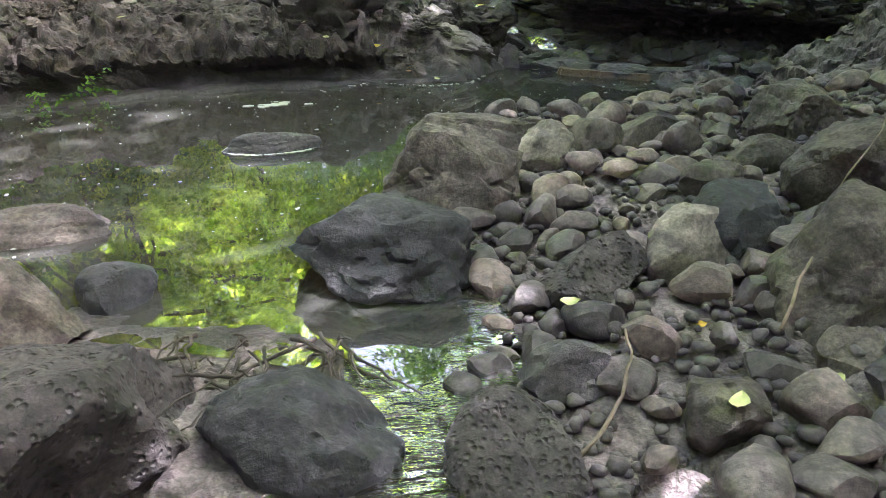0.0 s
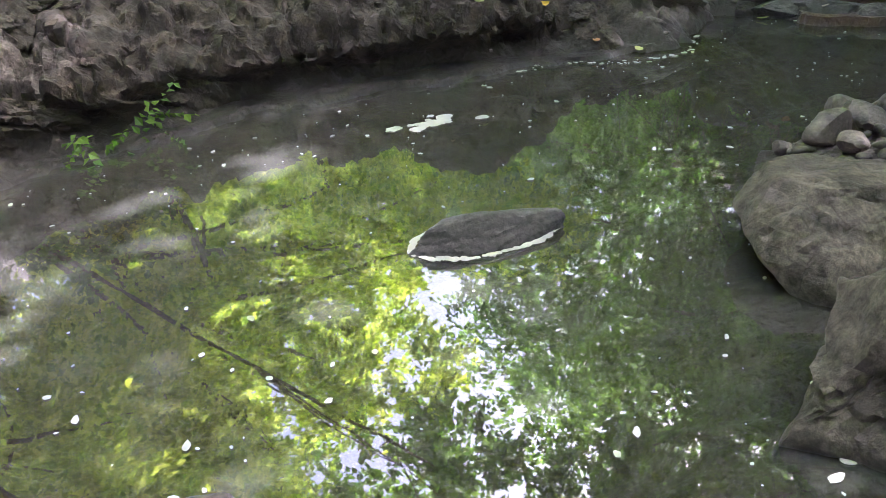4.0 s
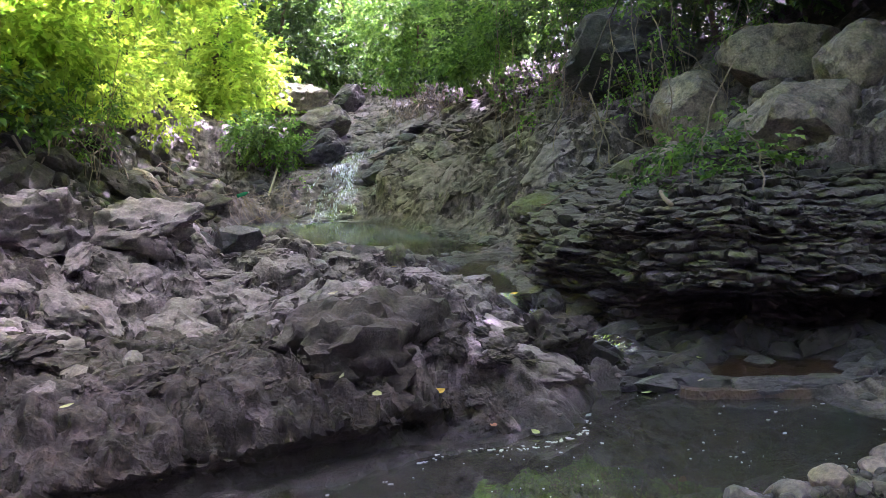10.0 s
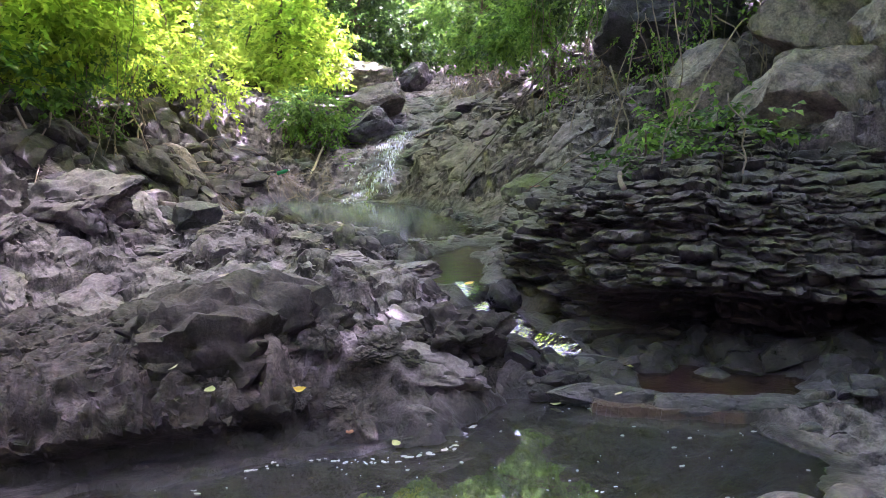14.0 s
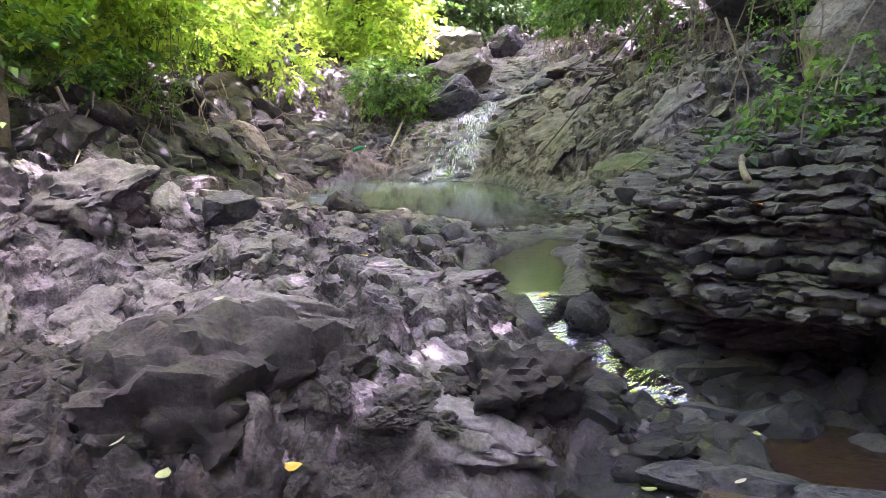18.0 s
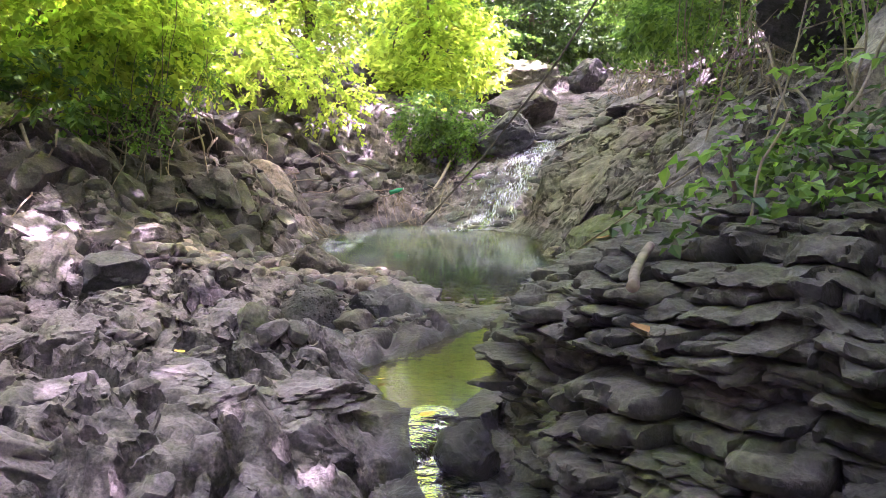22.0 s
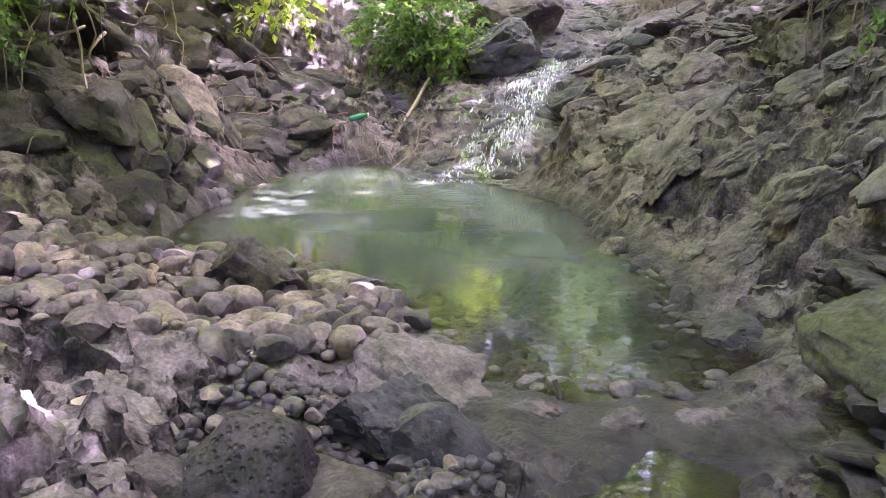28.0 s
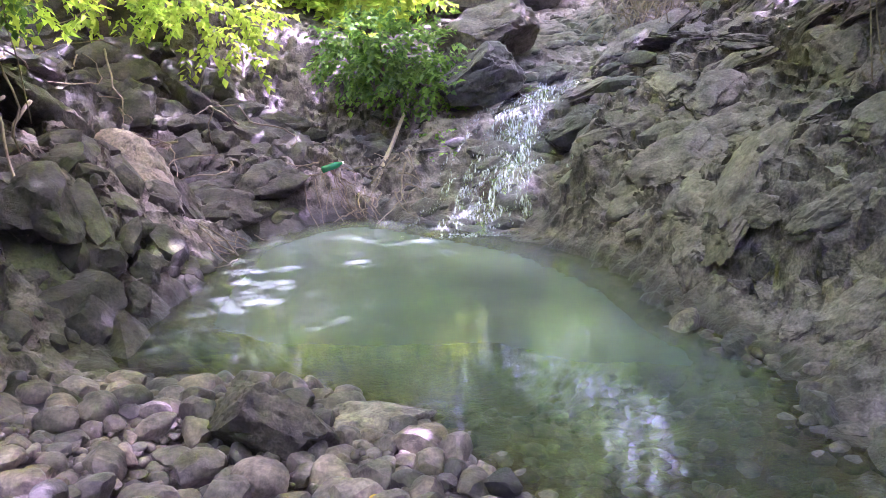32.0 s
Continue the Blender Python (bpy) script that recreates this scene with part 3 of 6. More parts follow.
def shape_ground(x, y):
    h, ledge = land(x, y)
    warp_x, warp_y = x + 0.12 * fractal(x * 1.7, y * 1.7, 0, 5, 3), y + 0.12 * fractal(x * 1.7, y * 1.7, 0, 15, 3)
    gravel = np.maximum(smooth(1.2, 0.6, np.hypot((x + 1.9) / 1.5, (y - 8.2) / 1.0)), smooth(1.5, 0.9, np.hypot((x - 1.0) / 1.9, (y + 0.8) / 2.4)))
    hills = np.maximum(smooth(4.8, 6.5, np.abs(x + 0.6)), smooth(15.0, 19.0, y) * smooth(1.2, 2.4, np.abs(x - 0.2)))
    mud = np.maximum(smooth(1.2, 0.7, np.hypot((x - 0.3) / 0.75, (y - 7.2) / 0.4)), smooth(1.2, 0.7, np.hypot((x + 0.6) / 0.5, (y - 6.45) / 0.42)))
    rocky = (1 - 0.85 * gravel) * (1 - 0.6 * hills) * (1 - 0.6 * mud)
    # blocks elongated along the strike of the beds, domed by wear, with open joints between them
    along, across = 0.87 * warp_x - 0.5 * warp_y, 0.5 * warp_x + 0.87 * warp_y
    big, gap = cells(along * 1.25, across * 2.3, 3)
    mid, gap2 = cells(along * 3.4 + 0.5 * across, across * 6.2, 8)
    little, gap3 = cells(along * 10, across * 15, 21)
    crag = 0.5 - np.abs(fractal(along * 2.2, across * 3.4, 0, 33, 4, 0.55))
    relief = 0.06 * big + 0.05 * smooth(0.0, 0.5, gap) - 0.06 * smooth(0.09, 0.0, gap) + 0.034 * mid + 0.016 * smooth(0.0, 0.4, gap2) - 0.026 * smooth(0.12, 0.0, gap2) + 0.009 * little - 0.007 * smooth(0.2, 0, gap3)
    relief = relief + 0.045 * crag + 0.04 * fractal(x * 1.4, y * 1.4, 0, 31, 4) + 0.014 * fractal(x * 9, y * 9, 0, 41, 4) - 0.03
    # beds that weather into steps
    dip = 0.16 * x - 0.05 * y + 0.05 * fractal(x * 1.3, y * 1.3, 0, 37, 3)
    step = 0.105
    run = (h + 0.6 * relief + dip) / step
    tread = step * (np.floor(run) + smooth(0.52, 1.0, run - np.floor(run))) - dip - 0.6 * relief
    h = h + 0.6 * rocky * (tread - h)
    h = h + rocky * relief + 0.02 * gravel * fractal(x * 5, y * 5, 0, 51, 3)
    wet, bed = 0.9 * mud, np.zeros(x.shape)
    rag = 0.07 * fractal(x * 3.5, y * 3.5, 0, 61, 3) + 0.03 * fractal(x * 14, y * 14, 0, 71, 2)
    for line, width, flat in ((CHUTE, 0.17, 0.02), (OUTLET, 0.26, 0.03), (FALL, 0.5, 0.03)):
        d, z = line_distance(x, y, line)
        d = d + rag * 0.6
        side = 5.0 if line is CHUTE else 2.2
        keep = smooth(width, width * side, d)
        z = z + 0.5 * relief
        h = np.where(d < width * side, (z - flat) * (1 - keep) + h * keep, h)
        wet = np.maximum(wet, smooth(width * 1.9, width, d) * (0.5 if line is FALL else 1.0))
    for outline, level, bank, depth in ((LOW_POOL, LOW_LEVEL, 0.6, 0.35), (HIGH_POOL, HIGH_LEVEL, 0.75, 0.6), (MID_POOL, MID_LEVEL, 0.22, 0.12), (PUDDLE, PUDDLE_LEVEL, 0.2, 0.06)):
        d = inside_distance(x, y, outline) + rag * (1 if depth > 0.2 else 0.5)
        if outline is LOW_POOL:
            d = np.where(d > 0, np.maximum(d - 0.14 * smooth(1.4, 2.0, y) * smooth(0.0, -0.5, x), np.minimum(d, 0.02)), d)
        out = 1 - (1 - np.clip(d / bank, 0, 1)) ** (1.35 if outline is HIGH_POOL else 2.0)
        shore = level + 0.004 + (np.maximum(h, level + 0.02) - level) * out
        h = np.where(d > bank, h, np.where(d > 0, shore, level - depth * (0.22 + 0.78 * smooth(8.7, 10.2, y) if outline is HIGH_POOL else 1.0) * smooth(0.0, -0.9, d) - 0.015))
        wet = np.maximum(wet, smooth(0.22, 0.02, d) * smooth(level + 0.22, level + 0.05, h))
        bed = np.maximum(bed, smooth(0.0, -0.08, d))
    moss = 0.22 * smooth(0.2, 0.6, fractal(x * 0.8, y * 0.8, 0, 81, 3) + 0.35) * (1 - gravel) * smooth(-0.02, 0.2, h)
    moss = np.maximum(moss, 0.95 * smooth(1.1, 0.5, np.hypot((x + 3.3) / 0.9, (y - 9.4) / 1.3)) * (1 - gravel))
    soil = np.clip(hills + smooth(-3.9, -4.8, x) * smooth(8.5, 10, y) * 0.6, 0, 1) * smooth(0.25, 0.6, 0.5 + 0.5 * fractal(x * 2, y * 2, 0, 91, 3) + 0.5 * hills)
    soil = np.maximum(soil, 0.7 * smooth(1.2, 0.2, np.hypot((x + 3.0) / 1.2, (y - 2.5) / 0.7)) * smooth(0.4, 0.6, 0.5 + 0.5 * fractal(x * 3, y * 3, 0, 95, 3)))
    # undercut floor: shade painted in through the wet mask, over real mud
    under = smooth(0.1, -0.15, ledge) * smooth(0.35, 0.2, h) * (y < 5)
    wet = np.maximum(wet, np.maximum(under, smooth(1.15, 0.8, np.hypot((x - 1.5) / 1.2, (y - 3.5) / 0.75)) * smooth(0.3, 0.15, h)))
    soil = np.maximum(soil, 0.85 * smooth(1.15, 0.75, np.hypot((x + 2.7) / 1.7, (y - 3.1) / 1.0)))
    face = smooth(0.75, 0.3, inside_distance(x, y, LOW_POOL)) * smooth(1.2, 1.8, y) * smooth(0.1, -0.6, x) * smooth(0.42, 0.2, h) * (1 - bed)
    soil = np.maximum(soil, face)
    return h, wet, bed, moss, soil


def spread(first, last, step, reach):
    """Even steps between first and last, then ever longer ones out to reach on both sides."""
    run = list(np.arange(first, last + step / 2, step))
    out, d = [], step
    while not out or out[-1] < reach:
        d *= 1.35
        out.append((out[-1] if out else 0) + d)
    return np.array([first - v for v in reversed(out)] + run + [last + v for v in out])


def link_mesh(name, verts, faces, mat, shade=True):
    mesh = bpy.data.meshes.new(name)
    mesh.from_pydata(verts, [], faces)
    mesh.materials.append(mat)
    if shade:
        mesh.shade_smooth()
    mesh.update()
    return mesh


def grid_faces(nx, ny):
    a = np.arange((ny - 1) * nx).reshape(ny - 1, nx)[:, :-1].ravel()
    return np.stack([a, a + 1, a + nx + 1, a + nx], 1).tolist()


XS = spread(-5.2, 4.0, 0.019, 160)
YS = spread(-2.6, 9.0, 0.0175, 160)
YS = np.concatenate([YS[YS <= 9.0], np.arange(9.025, 15.5, 0.026), np.arange(15.5, 24.0, 0.07), spread(0, 24.07, 0.4, 160)[spread(0, 24.07, 0.4, 160) > 24.07]])
GX, GY = np.meshgrid(XS, YS)
GH, WET_AND_SHADE, BED, MOSS, SOIL = shape_ground(GX, GY)


def height_at(x, y):
    i, j = np.searchsorted(XS, x) - 1, np.searchsorted(YS, y) - 1
    u, v = (x - XS[i]) / (XS[i + 1] - XS[i]), (y - YS[j]) / (YS[j + 1] - YS[j])
    return float((GH[j, i] * (1 - u) + GH[j, i + 1] * u) * (1 - v) + (GH[j + 1, i] * (1 - u) + GH[j + 1, i + 1] * u) * v)


def roughened():
    """Pushes the ground out along its own slope, so that steep faces break up too."""
    dzdx, dzdy = np.gradient(GH, XS, axis=1), np.gradient(GH, YS, axis=0)
    size = np.sqrt(1 + dzdx**2 + dzdy**2)
    near = smooth(6.5, 4.6, np.abs(GX + 0.5)) * smooth(19, 15, GY) * smooth(-4, -2.6, GY) * (1 - 0.95 * np.maximum(BED, WET_AND_SHADE))
    jag = 0.05 * (0.6 - np.abs(fractal(GX * 2.6, GY * 2.6, GH * 3.0, 101, 3))) + 0.03 * (0.5 - np.abs(fractal(GX * 6.5, GY * 6.5, GH * 7.0, 106, 3))) + 0.024 * fractal(GX * 13, GY * 13, GH * 10, 111, 3, 0.6)
    d = near * (jag - 0.05) * (0.55 + 0.25 * smooth(0.2, 0.9, size - 1))
    # the soil bank leans out over the still pool, knobbly all over
    bank = smooth(1.1, 0.3, inside_distance(GX, GY, LOW_POOL)) * smooth(1.3, 1.9, GY) * smooth(-0.55, -1.0, GX) * smooth(-5.4, -4.6, GX) * smooth(-0.02, 0.16, GH)
    lean = 0.26 * bank
    d = d + bank * (0.055 * fractal(GX * 6, GY * 6, GH * 6, 121, 2) + 0.05 * (0.4 - np.abs(fractal(GX * 12, GY * 12, GH * 12, 124, 3, 0.6))))
    return GX - d * dzdx / size, GY - d * dzdy / size - lean, GH + d / size


RX, RY, RZ = roughened()
def quad_mesh(name, x, y, z, mat):
    """A sheet of quads over a grid of places."""
    rows, cols = x.shape
    corner = np.arange((rows - 1) * cols).reshape(rows - 1, cols)[:, :-1].ravel()
    loops = np.stack([corner, corner + 1, corner + cols + 1, corner + cols], 1).ravel().astype(np.int32)
    mesh = bpy.data.meshes.new(name)
    mesh.vertices.add(x.size)
    mesh.vertices.foreach_set("co", np.stack([x.ravel(), y.ravel(), z.ravel()], 1).astype(np.float32).ravel())
    mesh.loops.add(len(loops))
    mesh.loops.foreach_set("vertex_index", loops)
    mesh.polygons.add(len(loops) // 4)
    mesh.polygons.foreach_set("loop_start", np.arange(0, len(loops), 4, dtype=np.int32))
    mesh.update(calc_edges=True)
    mesh.materials.append(mat)
    mesh.shade_smooth()
    return mesh


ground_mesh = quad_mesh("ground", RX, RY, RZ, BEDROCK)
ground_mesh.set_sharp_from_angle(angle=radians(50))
for mask_name, mask in (("wet", WET_AND_SHADE), ("bed", BED), ("moss", MOSS), ("soil", SOIL)):
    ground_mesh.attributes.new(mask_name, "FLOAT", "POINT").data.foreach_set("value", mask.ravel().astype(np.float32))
ground = tagged(new("ground", ground_mesh), "grey-brown basalt stream bed with moss, mud and wet edges", "rock ground", kind="structure")


def water_sheet(name, outline, level, mat, label, grow=0.18):
    """A level sheet a little wider than its outline, so that the banks cut its edge."""
    bm = bmesh.new()
    ring = []
    for n, (px, py) in enumerate(outline):
        (ax, ay), (bx, by) = outline[n - 1], outline[(n + 1) % len(outline)]
        tx, ty = bx - ax, by - ay
        size = math.hypot(tx, ty) or 1
        side = grow / size
        ring.append(bm.verts.new((px - ty * side, py + tx * side, level)))
    face = bm.faces.new(ring)
    bmesh.ops.triangulate(bm, faces=[face])
    bmesh.ops.recalc_face_normals(bm, faces=bm.faces)
    if sum(f.normal.z for f in bm.faces) < 0:
        bmesh.ops.reverse_faces(bm, faces=bm.faces)
    mesh = bpy.data.meshes.new(name)
    bm.to_mesh(mesh)
    bm.free()
    mesh.materials.append(mat)
    return tagged(new(name, mesh), label, "water", kind="structure")


def deep_sheet(name, outline, level, mat, label, step=0.14, grow=0.16):
    """A level sheet of small squares that knows where the water is deep."""
    ox, oy = [p[0] for p in outline], [p[1] for p in outline]
    gx, gy = np.meshgrid(np.arange(min(ox) - 0.4, max(ox) + 0.4, step), np.arange(min(oy) - 0.4, max(oy) + 0.4, step))
    d = inside_distance(gx, gy, outline)
    faces = [f for f in grid_faces(gx.shape[1], gx.shape[0]) if min(d.ravel()[i] for i in f) < grow]
    mesh = link_mesh(name, np.stack([gx.ravel(), gy.ravel(), np.full(gx.size, level)], 1).tolist(), faces, mat)
    depth = (0.2 + 0.8 * smooth(7.9, 10.2, gy + 0.25 * gx)) * (0.35 + 0.65 * smooth(0.0, -0.4, d))
    mesh.attributes.new("depth", "FLOAT", "POINT").data.foreach_set("value", depth.ravel().astype(np.float32))
    return tagged(new(name, mesh), label, "water", kind="structure")


water_sheet("water_lower_pool", LOW_POOL, LOW_LEVEL, LOW_WATER, "still murky pool mirroring green trees with floating foam flecks")
deep_sheet("water_upper_pool", HIGH_POOL, HIGH_LEVEL, HIGH_WATER, "milky green plunge pool below the small waterfall")
water_sheet("water_middle_pool", MID_POOL, MID_LEVEL, STREAM_WATER, "shallow green-brown pool between rock shelves", 0.16)
water_sheet("water_puddle", PUDDLE, PUDDLE_LEVEL, PUDDLE_WATER, "shallow reddish-brown puddle under the rock ledge", 0.08)


def run_of_water(name, line, width, mat, label, lift=0.012, steps=160, across=14, rough=0.02):
    """Water that follows the bed along a line."""
    pts = [Vector(p) for p in line]
    lengths = [0]
    for a, b in zip(pts, pts[1:]):
        lengths.append(lengths[-1] + (b - a).length)
    verts = []
    for n in range(steps):
        s = lengths[-1] * n / (steps - 1)
        k = max(i for i in range(len(pts) - 1) if lengths[i] <= s + 1e-9)
        p = pts[k].lerp(pts[k + 1], (s - lengths[k]) / (lengths[k + 1] - lengths[k]))
        way = (pts[k + 1] - pts[k]).to_2d().normalized()
        wide = width * (0.8 + 0.35 * math.sin(s * 3.1) * math.sin(s * 1.3 + 1))
        for m in range(across):
            u = (m / (across - 1) - 0.5) * 2 * wide
            x, y = p.x - way.y * u, p.y + way.x * u
            verts.append((x, y, height_at(x, y) + lift * (1.2 - (u / wide) ** 2) + rough * 0.2 * float(noise.noise((x * 9, y * 9, 1.0)))))
    return tagged(new(name, link_mesh(name, verts, grid_faces(across, steps), mat)), label, "water", kind="structure")


run_of_water("water_chute", CHUTE, 0.11, RAPID_WATER, "narrow glinting rivulet running down wet rock")
run_of_water("water_outlet", OUTLET, 0.25, RAPID_WATER, "rippling outlet of the pool between boulders", 0.03)
run_of_water("water_fall_sheet", FALL[3:], 0.2, FILM_WATER, "thin clear sheet of water over the rock steps", 0.02, 260)


# ---- helpers for things ----
def part(name, mesh, parent, label="", m=None):
    ob = new(name, mesh)
    ob.parent = parent
    if m is not None:
        ob.matrix_basis = m
    return tagged(ob, label)


def thing(name, label, category, group="", mesh=None, m=None, kind=""):
    ob = new(name, mesh)
    if m is not None:
        ob.matrix_basis = m
    return tagged(ob, label, category, group, kind)


def rock_mesh(name, seed, mat, detail=4, cuts=9, rough=0.05, round_off=0.0):
    """A boulder of about one metre: a ball cut by random planes, worn and roughened."""
    rng = random.Random(seed)
    bm = bmesh.new()
    bmesh.ops.create_icosphere(bm, subdivisions=detail, radius=0.62)
    p = np.array([v.co for v in bm.verts])
    for n in range(cuts):
        way = Vector((rng.gauss(0, 1), rng.gauss(0, 1), rng.gauss(0, 0.8))).normalized()
        reach = rng.uniform(0.34, 0.5) + 0.1 * round_off
        over = p @ np.array(way) - reach
        p -= np.outer(np.clip(over, 0, None) * (1.0 - 0.35 * round_off), way)
    away = p / np.linalg.norm(p, axis=1)[:, None]
    bumps = fractal(p[:, 0] * 2.2, p[:, 1] * 2.2, p[:, 2] * 2.2, seed, 2) * rough * 1.3 + fractal(p[:, 0] * 9, p[:, 1] * 9, p[:, 2] * 9, seed + 7, 3) * rough * 0.6
    crack = np.abs(fractal(p[:, 0] * 3.1, p[:, 1] * 3.1, p[:, 2] * 3.1, seed + 17, 3))
    bumps -= min(0.035, 0.7 * rough) * (0.4 if round_off > 0.05 else 1.0) * smooth(0.09, 0.0, crack)
    if rough > 0.08:
        bumps += 0.35 * rough * (0.35 - np.abs(fractal(p[:, 0] * 6, p[:, 1] * 6, p[:, 2] * 9, seed + 27, 4, 0.6)))
    p += away * bumps[:, None]
    for v, co in zip(bm.verts, p):
        v.co = co
    mesh = bpy.data.meshes.new(name)
    bm.to_mesh(mesh)
    bm.free()
    mesh.materials.append(mat)
    mesh.shade_smooth()
    mesh.set_sharp_from_angle(angle=radians(24 if rough < 0.08 else 46))
    return mesh


def boulder(x, y, sx, sy, sz, mat, label, turn=0.0, tilt=0.0, sink=0.25, seed=None, base=None, cuts=9, rough=0.05, round_off=0.0, name="boulder", group="", lean=0.0):
    """A boulder of its own, sunk a little into the ground."""
    seed = seed if seed is not None else int(abs(x * 131 + y * 717 + sx * 57)) % 9973
    mesh = rock_mesh(name, seed, mat, 5 if max(sx, sy) > 0.45 else 4, cuts, rough, round_off)
    z = base if base is not None else height_at(x, y)
    m = pose(x, y, z + sz * (0.42 - sink), tilt, lean, turn) @ Matrix.Diagonal((sx, sy, sz, 1))
    return thing(name, label, "rock", group, mesh, m)


# ---- the bedded rock ledge ----
def bedded_ledge():
    """A face of many thin beds, each broken into blocks along its length, over a deep undercut; the upper beds step back into the slope."""
    rng = random.Random(4)
    ledge = thing("rock_ledge", "layered dark rock ledge with split beds, mossy top and a deep undercut", "rock ledge", kind="structure")
    corners = np.array([(1.25, 7.9), (1.12, 7.2), (0.9, 6.2), (0.76, 5.65), (0.74, 5.25), (0.8, 4.65), (0.9, 4.27), (1.13, 3.86), (1.52, 3.46), (2.1, 3.2), (3.2, 2.95), (4.6, 2.6), (5.6, 2.4)])
    reach = np.concatenate([[0], np.cumsum(np.hypot(*np.diff(corners, axis=0).T))])
    s = np.arange(0, reach[-1], 0.013)
    fx, fy = np.interp(s, reach, corners[:, 0]), np.interp(s, reach, corners[:, 1])
    soft = np.ones(25) / 25
    fx, fy = (np.convolve(np.pad(v, 12, "edge"), soft, "valid") for v in (fx, fy))
    tx, ty = np.gradient(fx), np.gradient(fy)
    size = np.hypot(tx, ty)
    nx, ny = -ty / size, tx / size
    front = smooth(4.35, 3.7, fy)
    lower = 0.25 * smooth(4.4, 5.0, fy) + 0.1 * smooth(5.6, 7.6, fy)

    def set_back(z):
        """How far the face lies behind the line of its foot at a height."""
        under = np.where(z < 0.02, 0.42, 0.62) * smooth(0.4, 0.27, z)
        side = 0.12 * max(0.0, z - 0.4) + 0.14 * smooth(0.34, 0.2, z) * smooth(5.2, 4.5, fy)
        top = 3.0 * np.clip(z - 0.86 + lower - 0.1 * front, 0, None) ** 1.25
        return front * (under + 0.75 * max(0.0, z - 0.56)) + (1 - front) * side + top

    heights = [-0.2]
    while heights[-1] < 1.42:
        heights.append(heights[-1] + rng.choice((rng.uniform(0.012, 0.024), rng.uniform(0.02, 0.038), rng.uniform(0.035, 0.068))))
    rows = []
    for k, (z0, z1) in enumerate(zip(heights, heights[1:])):
        mid = 0.5 * (z0 + z1)
        wide = rng.uniform(0.1, 0.42)
        run = s / wide + rng.uniform(0, 50) + 0.35 * fractal(s * 4, k * 3.7, 0, 5, 2)
        block = np.floor(run).astype(np.int64)
        joint = np.minimum(run - block, 1 - (run - block)) * wide
        chip = np.floor(run * 3 + 0.8 * fractal(s * 9, k * 1.3, 0, 15, 2)).astype(np.int64)
        jut = 0.16 * hashed(block, np.full(s.shape, k), 1, 9) ** 1.6 + 0.045 * hashed(chip, np.full(s.shape, k), 4, 9) + 0.09 * fractal(s * 1.6, mid * 4, 0, 6, 3) - 0.1 * smooth(0.028, 0.0, joint) * hashed(block, np.full(s.shape, k), 5, 9) + rng.uniform(-0.05, 0.05) - 0.07
        step = (hashed(block, np.full(s.shape, k), 2, 9) - 0.5) * 0.5 * (z1 - z0) + (run - block - 0.5) * wide * (hashed(block, np.full(s.shape, k), 3, 9) - 0.5) * 0.16
        for f in (0.0, 0.12, 0.35, 0.6, 0.85, 1.0):
            wave = 0.05 * fractal(s * 0.9, 3.0, 0, 7, 2) + 0.025 * fractal(s * 2.6, mid * 2, 0, 8, 2)
            z = z0 + f * (z1 - z0) + step * f + wave + 0.055 * (fy - 4.0) * smooth(0.2, 0.5, mid)
            edge = -0.035 * (2 * f - 1) ** 4
            back = set_back(mid) - jut - edge
            rows.append((fx + nx * back, fy + ny * back, z + 0 * s))
        # the tread that runs back to the next bed
        if mid > 0.45:
            rows.append(None)
    solid = []
    for n, row in enumerate(rows):
        if row is not None:
            solid.append(row)
        elif n + 1 < len(rows):
            for f in (0.25, 0.5, 0.75):
                solid.append(tuple(a + (b - a) * f for a, b in zip(rows[n - 1], rows[n + 1])))
    x, y, z = (np.array([row[i] for row in solid]) for i in range(3))
    out = 0.04 * fractal(x * 5, y * 5, z * 9, 14, 4, 0.55) + 0.034 * (0.35 - np.abs(fractal(x * 10, y * 10, z * 14, 17, 4, 0.58))) + 0.01 * fractal(x * 24, y * 24, z * 34, 19, 2)
    x, y, z = x - nx * out, y - ny * out, z + 0.6 * out
    mesh = quad_mesh("rock_face", x[:, ::-1], y[:, ::-1], z[:, ::-1], BEDDED)
    mesh.set_sharp_from_angle(angle=radians(52))
    part("rock_face", mesh, ledge)
    # loose blocks and split plates left on the steps
    blocks = [rock_mesh("rock_plate", 880 + n, BEDDED, 4, 11, 0.09, 0.05) for n in range(10)]
    made = 0
    while made < 120:
        i, j = rng.randrange(x.shape[0] - 3), rng.randrange(x.shape[1])
        if z[i, j] < 0.42 or fx[j] > 3.4 or abs(z[i + 2, j] - z[i, j]) > 0.012:
            continue
        long = rng.choice((rng.uniform(0.05, 0.1), rng.uniform(0.1, 0.19)))
        turn = math.degrees(math.atan2(ty[j], tx[j]))
        m = pose(x[i, j] + nx[j] * 0.05, y[i, j] + ny[j] * 0.05, z[i, j] + 0.01, rng.gauss(2, 5), rng.gauss(0, 6), turn + rng.gauss(0, 18)) @ Matrix.Diagonal((long * 1.4, long * rng.uniform(0.6, 1.0), long * rng.uniform(0.25, 0.5), 1))
        part("rock_plate", rng.choice(blocks), ledge, "", m)
        made += 1


bedded_ledge()

